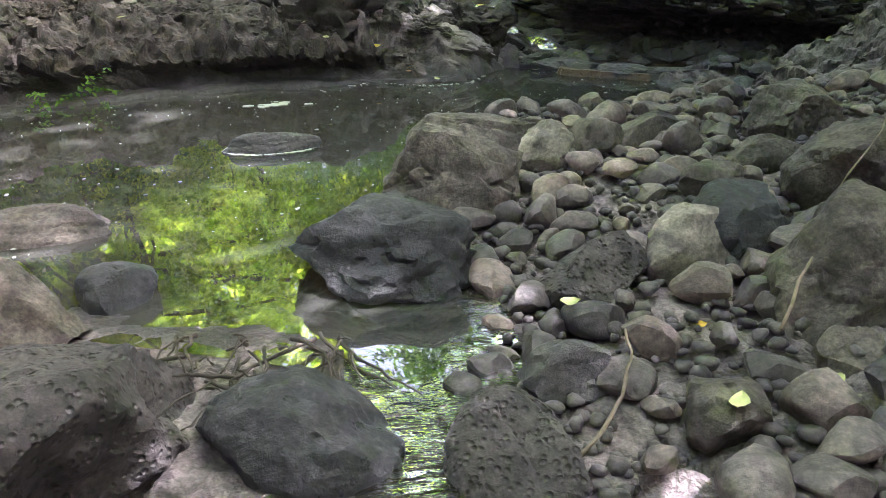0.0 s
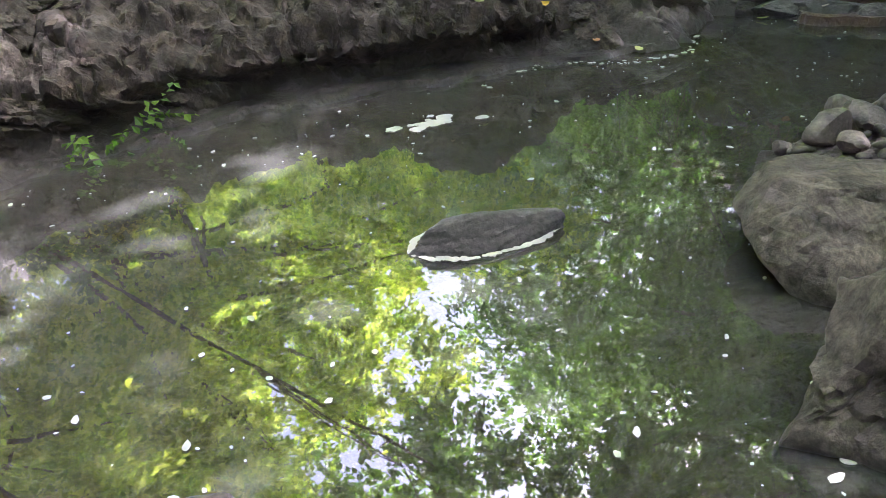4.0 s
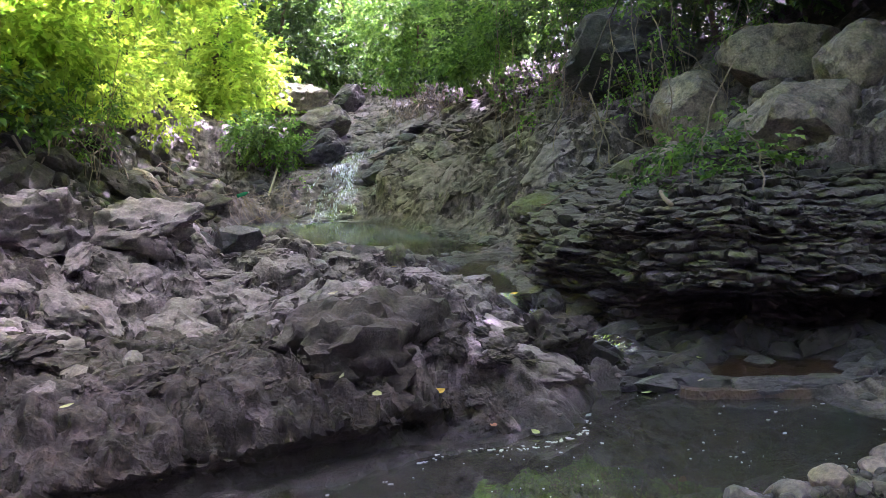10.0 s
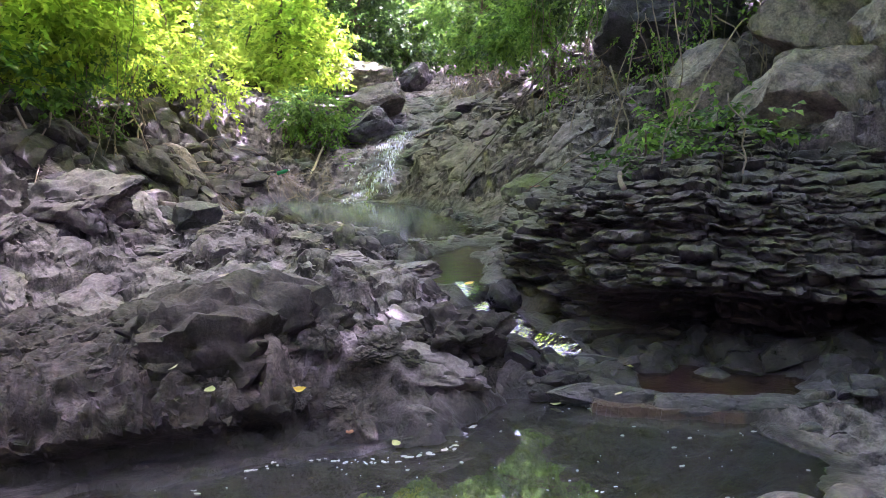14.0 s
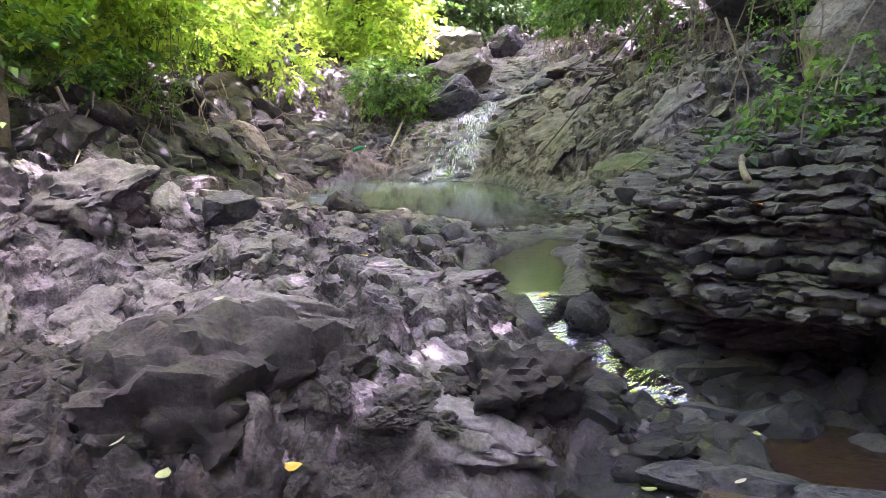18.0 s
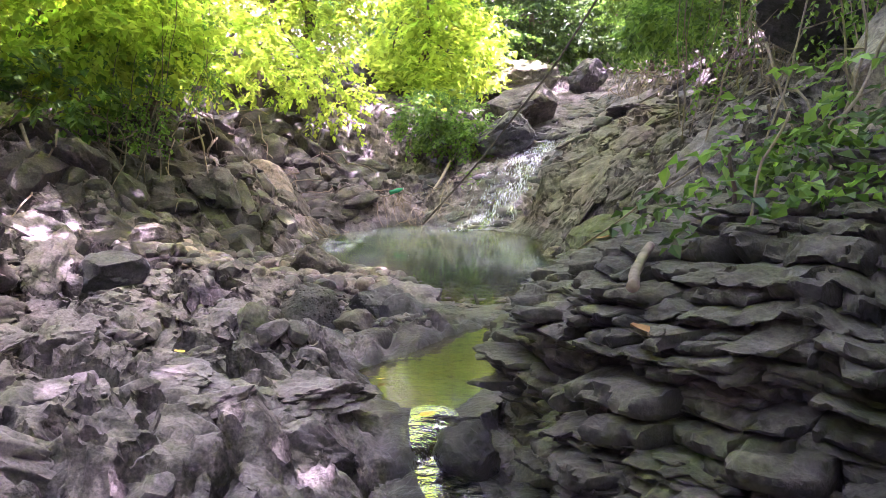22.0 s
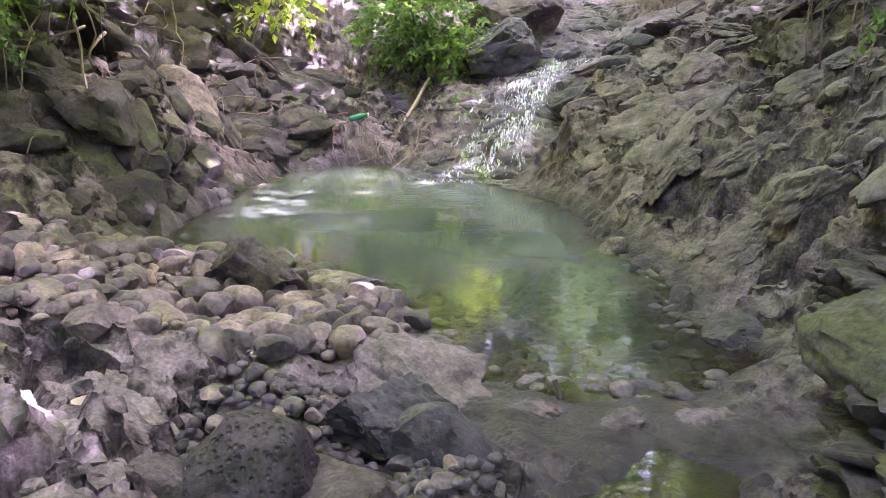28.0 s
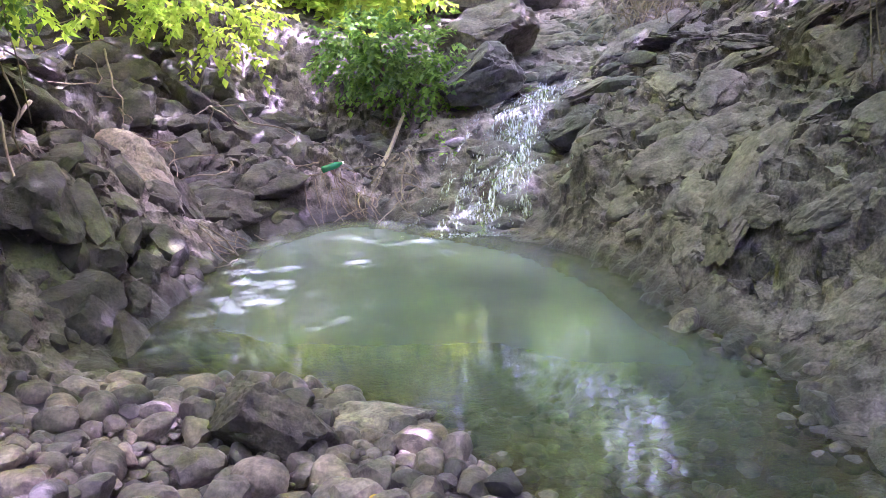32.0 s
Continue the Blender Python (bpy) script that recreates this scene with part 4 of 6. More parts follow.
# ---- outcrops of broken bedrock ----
# dark bases with paler tops carry the light from above in their colour
SHELF_BLOCK = stone_material("shelf_block", (0.04, 0.034, 0.033), (0.17, 0.14, 0.136), moss=0.06, roughness=0.7, silt_toplight=(0.26, 0.214, 0.21), relief=0.03)
# soiled bank rock, with some of the overhang's shade put into its colour
BANK_BLOCK = stone_material("soiled_block", (0.014, 0.0115, 0.0095), (0.065, 0.053, 0.044), moss=0.1, roughness=0.8, silt_toplight=(0.075, 0.061, 0.05), relief=0.045)
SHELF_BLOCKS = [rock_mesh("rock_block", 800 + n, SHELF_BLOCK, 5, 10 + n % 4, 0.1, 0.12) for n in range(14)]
# darker copy of the bank's stone, with the bushes' shade put into its colour
SHADE_TONED_STONE = stone_material("shade_toned_bank_stone", (0.028, 0.025, 0.022), (0.1, 0.089, 0.077), moss=0.3, roughness=0.75, relief=0.04)
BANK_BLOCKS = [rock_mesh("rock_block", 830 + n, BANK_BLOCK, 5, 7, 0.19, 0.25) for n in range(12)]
DARK_BLOCKS = [rock_mesh("rock_block", 860 + n, SHADE_TONED_STONE, 4, 11, 0.09, 0.05) for n in range(10)]


def outcrop(label, seed, keep, box, count, sizes, flat, meshes, lift=0.0, strike=20, dip=8, follow=0.75, gap=0.5, over=0.5, shift=0.0):
    """Angular blocks set close together in the bedrock, larger ones first."""
    rng = random.Random(seed)
    ob = thing("rock_outcrop", label, "rock outcrop", kind="structure")
    draw = np.random.default_rng(seed)
    xs, ys = draw.uniform(*box[0], 60 * count), draw.uniform(*box[1], 60 * count)
    ok = keep(xs, ys)
    xs, ys = xs[ok], ys[ok]
    shore = np.min([inside_distance(xs, ys, pool) for pool in (LOW_POOL, HIGH_POOL, MID_POOL)] + [line_distance(xs, ys, CHUTE)[0] - 0.12], axis=0)
    taken = np.zeros((0, 3))
    for x, y, free in zip(xs.tolist(), ys.tolist(), shore.tolist()):
        if len(taken) >= count:
            break
        s = sizes[1] + (sizes[0] - sizes[1]) * (1 - len(taken) / count) ** 1.6 * rng.uniform(0.8, 1)
        if free < over * s:
            continue
        if len(taken) and np.any((taken[:, 0] - x) ** 2 + (taken[:, 1] - y) ** 2 < (gap * (taken[:, 2] + s) * 0.5) ** 2):
            continue
        taken = np.vstack([taken, (x, y, s)])
        thick = s * rng.uniform(*flat)
        gx = follow * (height_at(x + 0.15, y) - height_at(x - 0.15, y)) / 0.3
        gy = follow * (height_at(x, y + 0.15) - height_at(x, y - 0.15)) / 0.3
        lie = Vector((-gx, -gy, 1.0)).to_track_quat("Z", "Y").to_matrix().to_4x4()
        z = height_at(x, y) + lift * rng.uniform(0.4, 1.6) - thick * 0.3
        m = Matrix.Translation((x, y + shift, z)) @ lie @ pose(0, 0, 0, rng.gauss(0, dip), rng.gauss(0, dip), strike + rng.gauss(0, 22) + rng.choice((0, 90, 180, 270))) @ Matrix.Diagonal((s * rng.uniform(1.1, 1.6), s * rng.uniform(0.7, 1.0), thick, 1))
        part("rock_block", rng.choice(meshes), ob, "", m)
    return ob


def clear_of_water(x, y, margin):
    away = np.minimum(np.minimum(inside_distance(x, y, LOW_POOL), inside_distance(x, y, HIGH_POOL)), np.minimum(inside_distance(x, y, MID_POOL), inside_distance(x, y, PUDDLE)))
    return (away > margin) & (line_distance(x, y, CHUTE)[0] > 0.22 + 0.5 * margin) & (inside_distance(x, y, LEDGE) > 0.05)


outcrop("jointed mauve-grey bedrock shelf with dark cracks", 51, lambda x, y: clear_of_water(x, y, 0.22) & ~((x < -1.4) & (inside_distance(x, y, LOW_POOL) < 1.2)) & (np.hypot((x + 1.95) / 1.55, (y - 8.15) / 1.25) > 1) & (np.hypot((x + 0.62) / 0.6, (y - 6.75) / 0.55) > 1), ((-4.4, 0.9), (2.9, 8.2)), 95, (0.62, 0.2), (0.36, 0.6), SHELF_BLOCKS, -0.01, -30, 5, 0.95, 0.6)
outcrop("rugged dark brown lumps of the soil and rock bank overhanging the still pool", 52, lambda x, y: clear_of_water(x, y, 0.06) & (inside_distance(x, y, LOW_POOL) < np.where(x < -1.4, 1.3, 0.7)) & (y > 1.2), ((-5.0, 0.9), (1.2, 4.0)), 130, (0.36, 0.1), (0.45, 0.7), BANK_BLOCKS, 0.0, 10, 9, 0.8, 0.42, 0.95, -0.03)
# near-black blocks added to imitate the deep shade below the ledge
UNDERCUT_BLOCKS = [rock_mesh("rock_block", 895 + n, WET_STONE, 3, 12, 0.06, 0.0) for n in range(6)]
outcrop("near-black rocks added beside the puddle to carry the ledge's shade", 55, lambda x, y: (inside_distance(x, y, PUDDLE) > 0.03) & (inside_distance(x, y, LOW_POOL) > 0.05) & (line_distance(x, y, CHUTE)[0] > 0.14) & (np.hypot((x - 1.75) / 1.35, (y - 3.65) / 0.75) < 1), ((0.4, 3.2), (2.8, 4.5)), 150, (0.34, 0.1), (0.4, 0.7), UNDERCUT_BLOCKS, 0.03, 0, 10, 0.6, 0.4, 0.0)
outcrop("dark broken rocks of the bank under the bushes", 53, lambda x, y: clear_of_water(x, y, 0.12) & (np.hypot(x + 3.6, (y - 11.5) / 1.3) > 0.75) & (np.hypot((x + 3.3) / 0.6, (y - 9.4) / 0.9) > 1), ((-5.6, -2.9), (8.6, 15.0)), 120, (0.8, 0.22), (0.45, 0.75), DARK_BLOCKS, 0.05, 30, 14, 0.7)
outcrop("smooth dipping slabs of the grey rock face beside the fall", 54, lambda x, y: clear_of_water(x, y, 0.12) & (line_distance(x, y, FALL)[0] > 0.55), ((0.3, 3.8), (7.9, 15.5)), 110, (0.8, 0.2), (0.22, 0.4), SHELF_BLOCKS, -0.005, 35, 5, 1.0, 0.6)

# ---- named boulders ----
BROWN = "weathered brown boulder with cracks standing in gravel"
boulder(-0.37, -0.28, 0.74, 0.62, 0.52, BOULDER, "large cracked brown boulder at the pool's edge", 15, base=-0.12, sink=0.2, seed=11, cuts=8)
boulder(-0.66, -1.05, 0.78, 0.62, 0.42, BASALT, "dark blue-grey basalt boulder rising from the water", -10, base=-0.14, sink=0.15, seed=23, cuts=12)
boulder(-0.12, 0.5, 0.72, 0.55, 0.45, BOULDER, "grey-brown boulder with a dark wet foot", 30, base=-0.14, sink=0.2, seed=31)
boulder(0.2, 0.16, 0.28, 0.26, 0.26, PALE_STONE, "pale sandy rock on the gravel", 20, seed=7, base=0.0)
boulder(0.5, 0.4, 0.38, 0.3, 0.28, BOULDER, "rounded grey-brown stone on the gravel", 70, seed=8, base=-0.02, round_off=0.3)
boulder(0.85, 0.5, 0.42, 0.34, 0.26, BOULDER, "rounded grey stone beside the pool", 0, seed=9, base=-0.02, round_off=0.2)
boulder(-1.36, 0.72, 0.54, 0.2, 0.15, DARK_STONE, "flat dark rock awash in the still pool", 14, base=-0.125, sink=0.2, seed=44, round_off=0.2, cuts=7)
boulder(-2.28, -0.58, 0.62, 0.34, 0.2, BOULDER, "low reddish-brown rock awash at the pool's edge", 8, base=-0.15, sink=0.15, seed=45, round_off=0.2)
boulder(-1.95, -1.5, 0.5, 0.42, 0.36, BOULDER, "brown rock at the water's edge", 20, base=-0.12, seed=46)
boulder(-1.66, -1.22, 0.27, 0.24, 0.22, BASALT, "dark rounded rock standing in the water", 0, base=-0.14, seed=47, round_off=0.1)
boulder(-1.55, -2.2, 0.78, 0.66, 0.5, PITTED, "large pitted basalt boulder by the outlet", 30, base=-0.12, seed=48, round_off=0.2, rough=0.06)
boulder(-0.86, -2.16, 0.52, 0.34, 0.34, BASALT, "smooth grey-green oval boulder by the outlet", -15, base=-0.16, seed=49, round_off=0.2, cuts=7)
boulder(-0.3, -2.25, 0.34, 0.5, 0.36, PITTED, "dark mossy pitted rock beside the outlet", 10, base=-0.2, seed=50)
boulder(0.17, -1.2, 0.44, 0.34, 0.26, PITTED, "brown pitted stone half sunk in gravel", 25, base=-0.08, seed=51)
boulder(0.56, -1.14, 0.4, 0.26, 0.3, PALE_STONE, "tan speckled oval boulder on the gravel", 35, base=-0.02, seed=52, round_off=0.4)
boulder(0.8, -1.05, 0.42, 0.4, 0.4, BASALT, "dark angular boulder on the gravel bank", 0, base=-0.02, seed=53)
boulder(0.98, -1.55, 0.72, 0.5, 0.52, BOULDER, "big rounded grey-tan boulder on the gravel bank", 15, base=0.0, seed=54, round_off=0.3)
boulder(1.5, -0.75, 0.7, 0.6, 0.45, BOULDER, "broad grey boulder on the gravel bank", 40, base=0.1, seed=55, round_off=0.2)
boulder(1.25, -0.15, 0.42, 0.26, 0.2, BOULDER, "flat grey-brown stone lying on the gravel", 10, base=0.08, seed=56)
boulder(0.93, -0.42, 0.34, 0.2, 0.16, BOULDER, "flat greenish-grey stone lying on the gravel", 5, base=0.04, seed=57)
boulder(1.6, 0.3, 0.6, 0.45, 0.36, BOULDER, "grey boulder at the back of the gravel bank", 70, base=0.1, seed=58)
boulder(-0.08, -1.9, 0.28, 0.22, 0.2, DARK_STONE, "grey-green split rock at the water's edge", 10, base=-0.1, seed=59)
boulder(0.33, -2.1, 0.32, 0.24, 0.2, BOULDER, "grey stone among pebbles", 50, base=-0.08, seed=60)
boulder(0.78, -1.92, 0.22, 0.18, 0.22, BOULDER, "upright grey stone among pebbles", 50, base=-0.06, seed=61)
# by the middle and upper pool
boulder(-1.63, 8.45, 0.52, 0.36, 0.4, BOULDER, "flat-topped slate-grey rock on the pool's edge", -12, base=0.24, seed=70, cuts=14, tilt=8, sink=0.05)
boulder(-1.2, 8.72, 0.5, 0.3, 0.2, PALE_STONE, "pale rock shelf at the water's edge", 0, base=0.2, seed=71)
boulder(-0.5, 6.98, 0.5, 0.36, 0.34, DARK_STONE, "dark angular rock beside the shallow pool", 20, base=0.22, seed=72, cuts=12)
boulder(-0.28, 6.86, 0.36, 0.3, 0.3, DARK_STONE, "dark square rock beside the shallow pool", 0, base=0.2, seed=73, cuts=13)
boulder(-0.85, 6.45, 0.38, 0.34, 0.3, PITTED, "round pitted boulder on the rock shelf", 0, base=0.28, seed=74, round_off=0.6, sink=0.1)
boulder(-0.55, 6.45, 0.44, 0.24, 0.22, BOULDER, "long rounded brown rock beside the pool", -50, base=0.26, seed=75, round_off=0.4)
boulder(-1.1, 6.3, 0.2, 0.17, 0.15, BOULDER, "small rounded stone on the shelf", 0, base=0.36, seed=76, round_off=0.5)
boulder(-2.9, 7.9, 0.5, 0.36, 0.32, BOULDER, "reddish rock at the foot of the bank", 0, seed=77)
boulder(-2.05, 6.05, 0.42, 0.3, 0.26, DARK_STONE, "angular grey rock on the stone shelf", 10, seed=78, cuts=12, sink=0.15)
boulder(-2.4, 6.5, 0.34, 0.3, 0.28, DARK_STONE, "dark angular rock on the stone shelf", 40, seed=79, cuts=12, sink=0.15)
boulder(-0.66, 5.25, 0.17, 0.2, 0.2, MOSSY_STONE, "pointed mossy rock beside a pothole", 10, seed=80, cuts=12, sink=0.15)
boulder(1.14, 6.75, 0.5, 0.85, 0.36, MOSSY_STONE, "bright mossy hump of rock above the pool", 0, base=0.68, seed=81, round_off=0.3)
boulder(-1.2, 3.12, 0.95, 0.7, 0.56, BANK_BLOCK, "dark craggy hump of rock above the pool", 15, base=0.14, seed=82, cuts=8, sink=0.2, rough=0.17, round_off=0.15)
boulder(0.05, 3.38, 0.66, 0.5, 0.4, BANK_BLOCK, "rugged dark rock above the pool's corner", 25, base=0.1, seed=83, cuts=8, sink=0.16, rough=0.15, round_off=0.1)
boulder(-2.8, 5.4, 0.95, 0.6, 0.5, SHELF_BLOCK, "dark angular rock on the shelf", -15, seed=84, cuts=9, sink=0.25, rough=0.12)
boulder(-3.4, 5.2, 0.9, 0.7, 0.6, SHELF_BLOCK, "dark mossy angular rock at the back of the shelf", 25, seed=85, cuts=9, sink=0.25, rough=0.12)
boulder(0.57, 4.72, 0.24, 0.2, 0.24, WET_STONE, "black wet rock standing in the rivulet", 25, base=0.1, seed=86, cuts=9, sink=0.1)
for n, (x, y, size, turn) in enumerate([(0.98, 2.99, 0.42, -20), (1.3, 2.84, 0.46, -25), (1.62, 2.72, 0.44, -30), (1.9, 2.72, 0.4, 10), (2.15, 2.9, 0.4, 40), (0.72, 3.1, 0.36, -15)]):
    boulder(x, y, size, size * 0.42, 0.13, DARK_STONE, "low wet dark rock along the lip of the puddle", turn, seed=870 + n, base=-0.1, cuts=12, sink=0.1)
# by the falls
boulder(-0.82, 14.75, 1.05, 0.7, 0.6, DARK_STONE, "big slate-grey block beside the waterfall", 20, base=1.25, seed=90, cuts=13, sink=0.1, lean=-18)
boulder(-0.75, 16.0, 1.3, 0.9, 0.75, BOULDER, "long grey boulder above the waterfall", 20, base=1.6, seed=91, cuts=11, sink=0.1, lean=-15)
boulder(0.35, 20.2, 0.9, 0.8, 0.75, DARK_STONE, "dark square block at the crest of the fall", 0, base=2.3, seed=92, cuts=14, sink=0.0)
boulder(0.3, 13.4, 0.75, 0.5, 0.4, DARK_STONE, "dark wet rock beside the falling water", -15, base=0.85, seed=93, cuts=13, sink=0.1)
boulder(-1.2, 19.5, 1.6, 1.0, 0.8, MOSSY_STONE, "mossy boulder at the crest of the fall", 0, base=2.5, seed=94)
# left bank
boulder(-3.85, 12.1, 1.0, 0.5, 0.7, TAN_STONE, "leaning tan slab of rock in the sun", 20, base=0.78, seed=100, cuts=12, tilt=-25, lean=28)
boulder(-4.3, 10.9, 0.9, 0.8, 0.9, SHADE_TONED_STONE, "dark shaded boulder under the bushes of the bank", 30, base=0.85, seed=101, cuts=12)
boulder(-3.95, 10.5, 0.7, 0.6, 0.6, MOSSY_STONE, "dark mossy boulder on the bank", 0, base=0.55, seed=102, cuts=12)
boulder(-4.3, 12.2, 0.9, 0.7, 1.2, SHADE_TONED_STONE, "tall dark boulder against the bank", 10, base=1.0, seed=103, cuts=12)
boulder(-4.6, 9.6, 0.8, 0.7, 0.7, SHADE_TONED_STONE, "dark boulder under the bushes", 50, base=1.0, seed=104, cuts=12)
boulder(-3.5, 10.1, 0.5, 0.4, 0.4, MOSSY_STONE, "mossy rock at the foot of the bank", 0, base=0.5, seed=105)
# right hillside
boulder(2.84, 6.62, 0.8, 0.7, 0.86, TAN_STONE, "tall tan boulder perched on the slope", 10, base=1.36, seed=110, round_off=0.3, sink=0.05)
boulder(3.02, 4.9, 1.06, 0.8, 0.8, TAN_STONE, "huge brown boulder perched on the slope", -10, base=1.2, seed=111, round_off=0.3, sink=0.02, lean=-14)
boulder(2.5, 6.35, 0.62, 0.5, 0.34, TAN_STONE, "flat tan boulder on top of the ledge", 5, base=1.16, seed=112, round_off=0.35, lean=-12)
boulder(2.76, 5.85, 0.46, 0.4, 0.3, TAN_STONE, "brown boulder on top of the ledge", 60, base=1.26, seed=113, round_off=0.3)
boulder(2.62, 5.45, 0.3, 0.3, 0.34, BOULDER, "brown boulder wedged between larger ones", 0, base=1.28, seed=114, round_off=0.2)
boulder(3.3, 9.0, 1.7, 1.2, 1.1, DARK_STONE, "big dark rock hung with roots", 0, base=2.3, seed=115, cuts=12)
boulder(4.2, 6.9, 1.2, 0.9, 0.8, TAN_STONE, "rounded brown boulder high on the slope", 0, base=2.15, seed=116, round_off=0.3)
boulder(4.2, 5.7, 0.9, 0.8, 0.8, TAN_STONE, "brown boulder standing behind larger ones", 30, base=1.9, seed=117, round_off=0.25)
boulder(3.6, 6.0, 0.7, 0.5, 0.4, BOULDER, "low brown boulder among larger ones", 30, base=1.75, seed=118, round_off=0.25)


# ---- gravel ----
STONES = [rock_mesh("river_stone", 300 + n, RIVER_STONE, 3, 8 + n % 5, 0.022, 0.1 + 0.09 * (n % 6)) for n in range(16)]
PEBBLE_SHAPES = []
for n in range(8):
    lump = rock_mesh("pebble", 340 + n, RIVER_STONE, 2 if n < 3 else 1, 8, 0.02, 0.2)
    PEBBLE_SHAPES.append((np.array([v.co for v in lump.vertices]), [tuple(p.vertices) for p in lump.polygons]))
    bpy.data.meshes.remove(lump)


def lumps(name, mat, label, category, places, shapes, flat=False):
    """One mesh of many small pieces; places: x, y, z, size x, y, z, turn, tilt."""
    verts, faces = [], []
    for n, (x, y, z, sx, sy, sz, turn, tilt, *lie) in enumerate(places):
        points, polys = shapes[n % len(shapes)]
        c, s, ct, st = math.cos(turn), math.sin(turn), math.cos(tilt), math.sin(tilt)
        q = points * (sx, sy, sz)
        q = np.stack([q[:, 0], q[:, 1] * ct - q[:, 2] * st, q[:, 1] * st + q[:, 2] * ct], 1)
        q = np.stack([q[:, 0] * c - q[:, 1] * s, q[:, 0] * s + q[:, 1] * c, q[:, 2]], 1)
        if lie:
            q = q @ np.array(Vector((-lie[0], -lie[1], 1.0)).to_track_quat("Z", "Y").to_matrix()).T
        q = q + (x, y, z)
        first = len(verts)
        verts.extend(map(tuple, q.tolist()))
        faces.extend([tuple(first + i for i in p) for p in polys])
    return tagged(new(name, link_mesh(name, verts, faces, mat, not flat)), label, category, kind="stuff")


def candidates(rng, box, keep, count):
    """Random places in a box that keep() lets through."""
    draw = np.random.default_rng(rng.randrange(10**6))
    x, y = draw.uniform(*box[0], count), draw.uniform(*box[1], count)
    ok = keep(x, y)
    return list(zip(x[ok].tolist(), y[ok].tolist()))


def gravel_bank(name, seed, inside, box, count, sizes, label, group, pebbles, pebble_label):
    rng = random.Random(seed)
    taken = []
    for ob in scene.collection.objects:
        if ob.name.startswith("boulder"):
            taken.append((ob.matrix_basis.translation.x, ob.matrix_basis.translation.y, 0.36 * max(ob.matrix_basis.to_scale()[:2]), 0))
    made = 0
    spots = candidates(rng, box, inside, 40 * count)
    for x, y in spots:
        if made >= count:
            break
        size = sizes[1] + (sizes[0] - sizes[1]) * (1 - made / count) ** 1.7 * rng.uniform(0.75, 1.0)
        r = 0.42 * size
        near = np.array(taken)
        if np.any((near[:, 0] - x) ** 2 + (near[:, 1] - y) ** 2 < (0.84 * (near[:, 2] + r)) ** 2):
            continue
        taken.append((x, y, r, 0))
        sx, sy, sz = size, size * rng.uniform(0.62, 0.9), size * rng.uniform(0.42, 0.75)
        m = pose(x, y, height_at(x, y) + sz * 0.32, rng.uniform(-16, 16), rng.uniform(-16, 16), rng.uniform(0, 360)) @ Matrix.Diagonal((sx, sy, sz, 1))
        thing(name, label, "stone", group, rng.choice(STONES), m)
        made += 1
    places = []
    for x, y in candidates(rng, box, inside, 3 * pebbles)[:pebbles]:
        s = rng.uniform(0.02, 0.075)
        places.append((x, y, height_at(x, y) + 0.2 * s, s, s * rng.uniform(0.6, 0.95), s * rng.uniform(0.45, 0.8), rng.uniform(0, 6.3), rng.uniform(-0.4, 0.4)))
    lumps("pebbles", RIVER_STONE, pebble_label, "pebbles", places, PEBBLE_SHAPES)


def dry(x, y, margin=0.04):
    away = np.minimum(np.minimum(inside_distance(x, y, LOW_POOL), inside_distance(x, y, HIGH_POOL)), inside_distance(x, y, MID_POOL))
    return away > margin


gravel_bank("river_stone", 5, lambda x, y: dry(x, y, -0.02) & (np.hypot(x + 0.3, y - 0.12) > 0.34) & (np.hypot((x - 1.0) / 1.75, (y + 0.7) / 2.35) < 1), ((-0.5, 2.8), (-3.1, 1.8)), 290, (0.25, 0.085), "smooth grey-brown river stone on the gravel bank", "stones of the gravel bank", 2600, "small rounded grey and tan pebbles of the gravel bank")
gravel_bank("cobble", 6, lambda x, y: dry(x, y, -0.06) & (np.hypot((x + 1.95) / 1.35, (y - 8.15) / 1.05) < 1), ((-3.4, -0.5), (7.0, 9.3)), 295, (0.24, 0.075), "smooth grey-mauve river stone beside the plunge pool", "stones beside the plunge pool", 1500, "small rounded grey pebbles beside the plunge pool")
gravel_bank("wet_stone", 7, lambda x, y: dry(x, y, -0.12) & (np.hypot((x + 0.65) / 0.55, (y - 6.75) / 0.5) < 1), ((-1.3, 0.2), (6.1, 7.4)), 40, (0.12, 0.05), "small wet brown stone beside the shallow pool", "stones beside the shallow pool", 500, "wet brown pebbles beside the shallow pool")
bed_rng = random.Random(8)
bed_places = []
for x, y in candidates(bed_rng, ((-2.4, 1.0), (7.4, 9.9)), lambda x, y: inside_distance(x, y, HIGH_POOL) < 0.02, 3000)[:700]:
    s = bed_rng.uniform(0.03, 0.13)
    bed_places.append((x, y, height_at(x, y), s, s * 0.8, s * 0.55, bed_rng.uniform(0, 6.3), bed_rng.uniform(-0.3, 0.3)))
lumps("bed_stones", RIVER_STONE, "brown stones on the bed of the shallows", "stones", bed_places, PEBBLE_SHAPES)

# ---- broken rock over the bedrock ----
CHIP_SHAPES = []
for n in range(14):
    lump = rock_mesh("chip", 400 + n, BEDDED, 2, 13, 0.02, 0.0)
    CHIP_SHAPES.append((np.array([v.co for v in lump.vertices]), [tuple(p.vertices) for p in lump.polygons]))
    bpy.data.meshes.remove(lump)
SHELF_ROCK = stone_material("shelf_rock", (0.05, 0.043, 0.04), (0.17, 0.145, 0.136), moss=0.1, silt_toplight=(0.27, 0.23, 0.218))


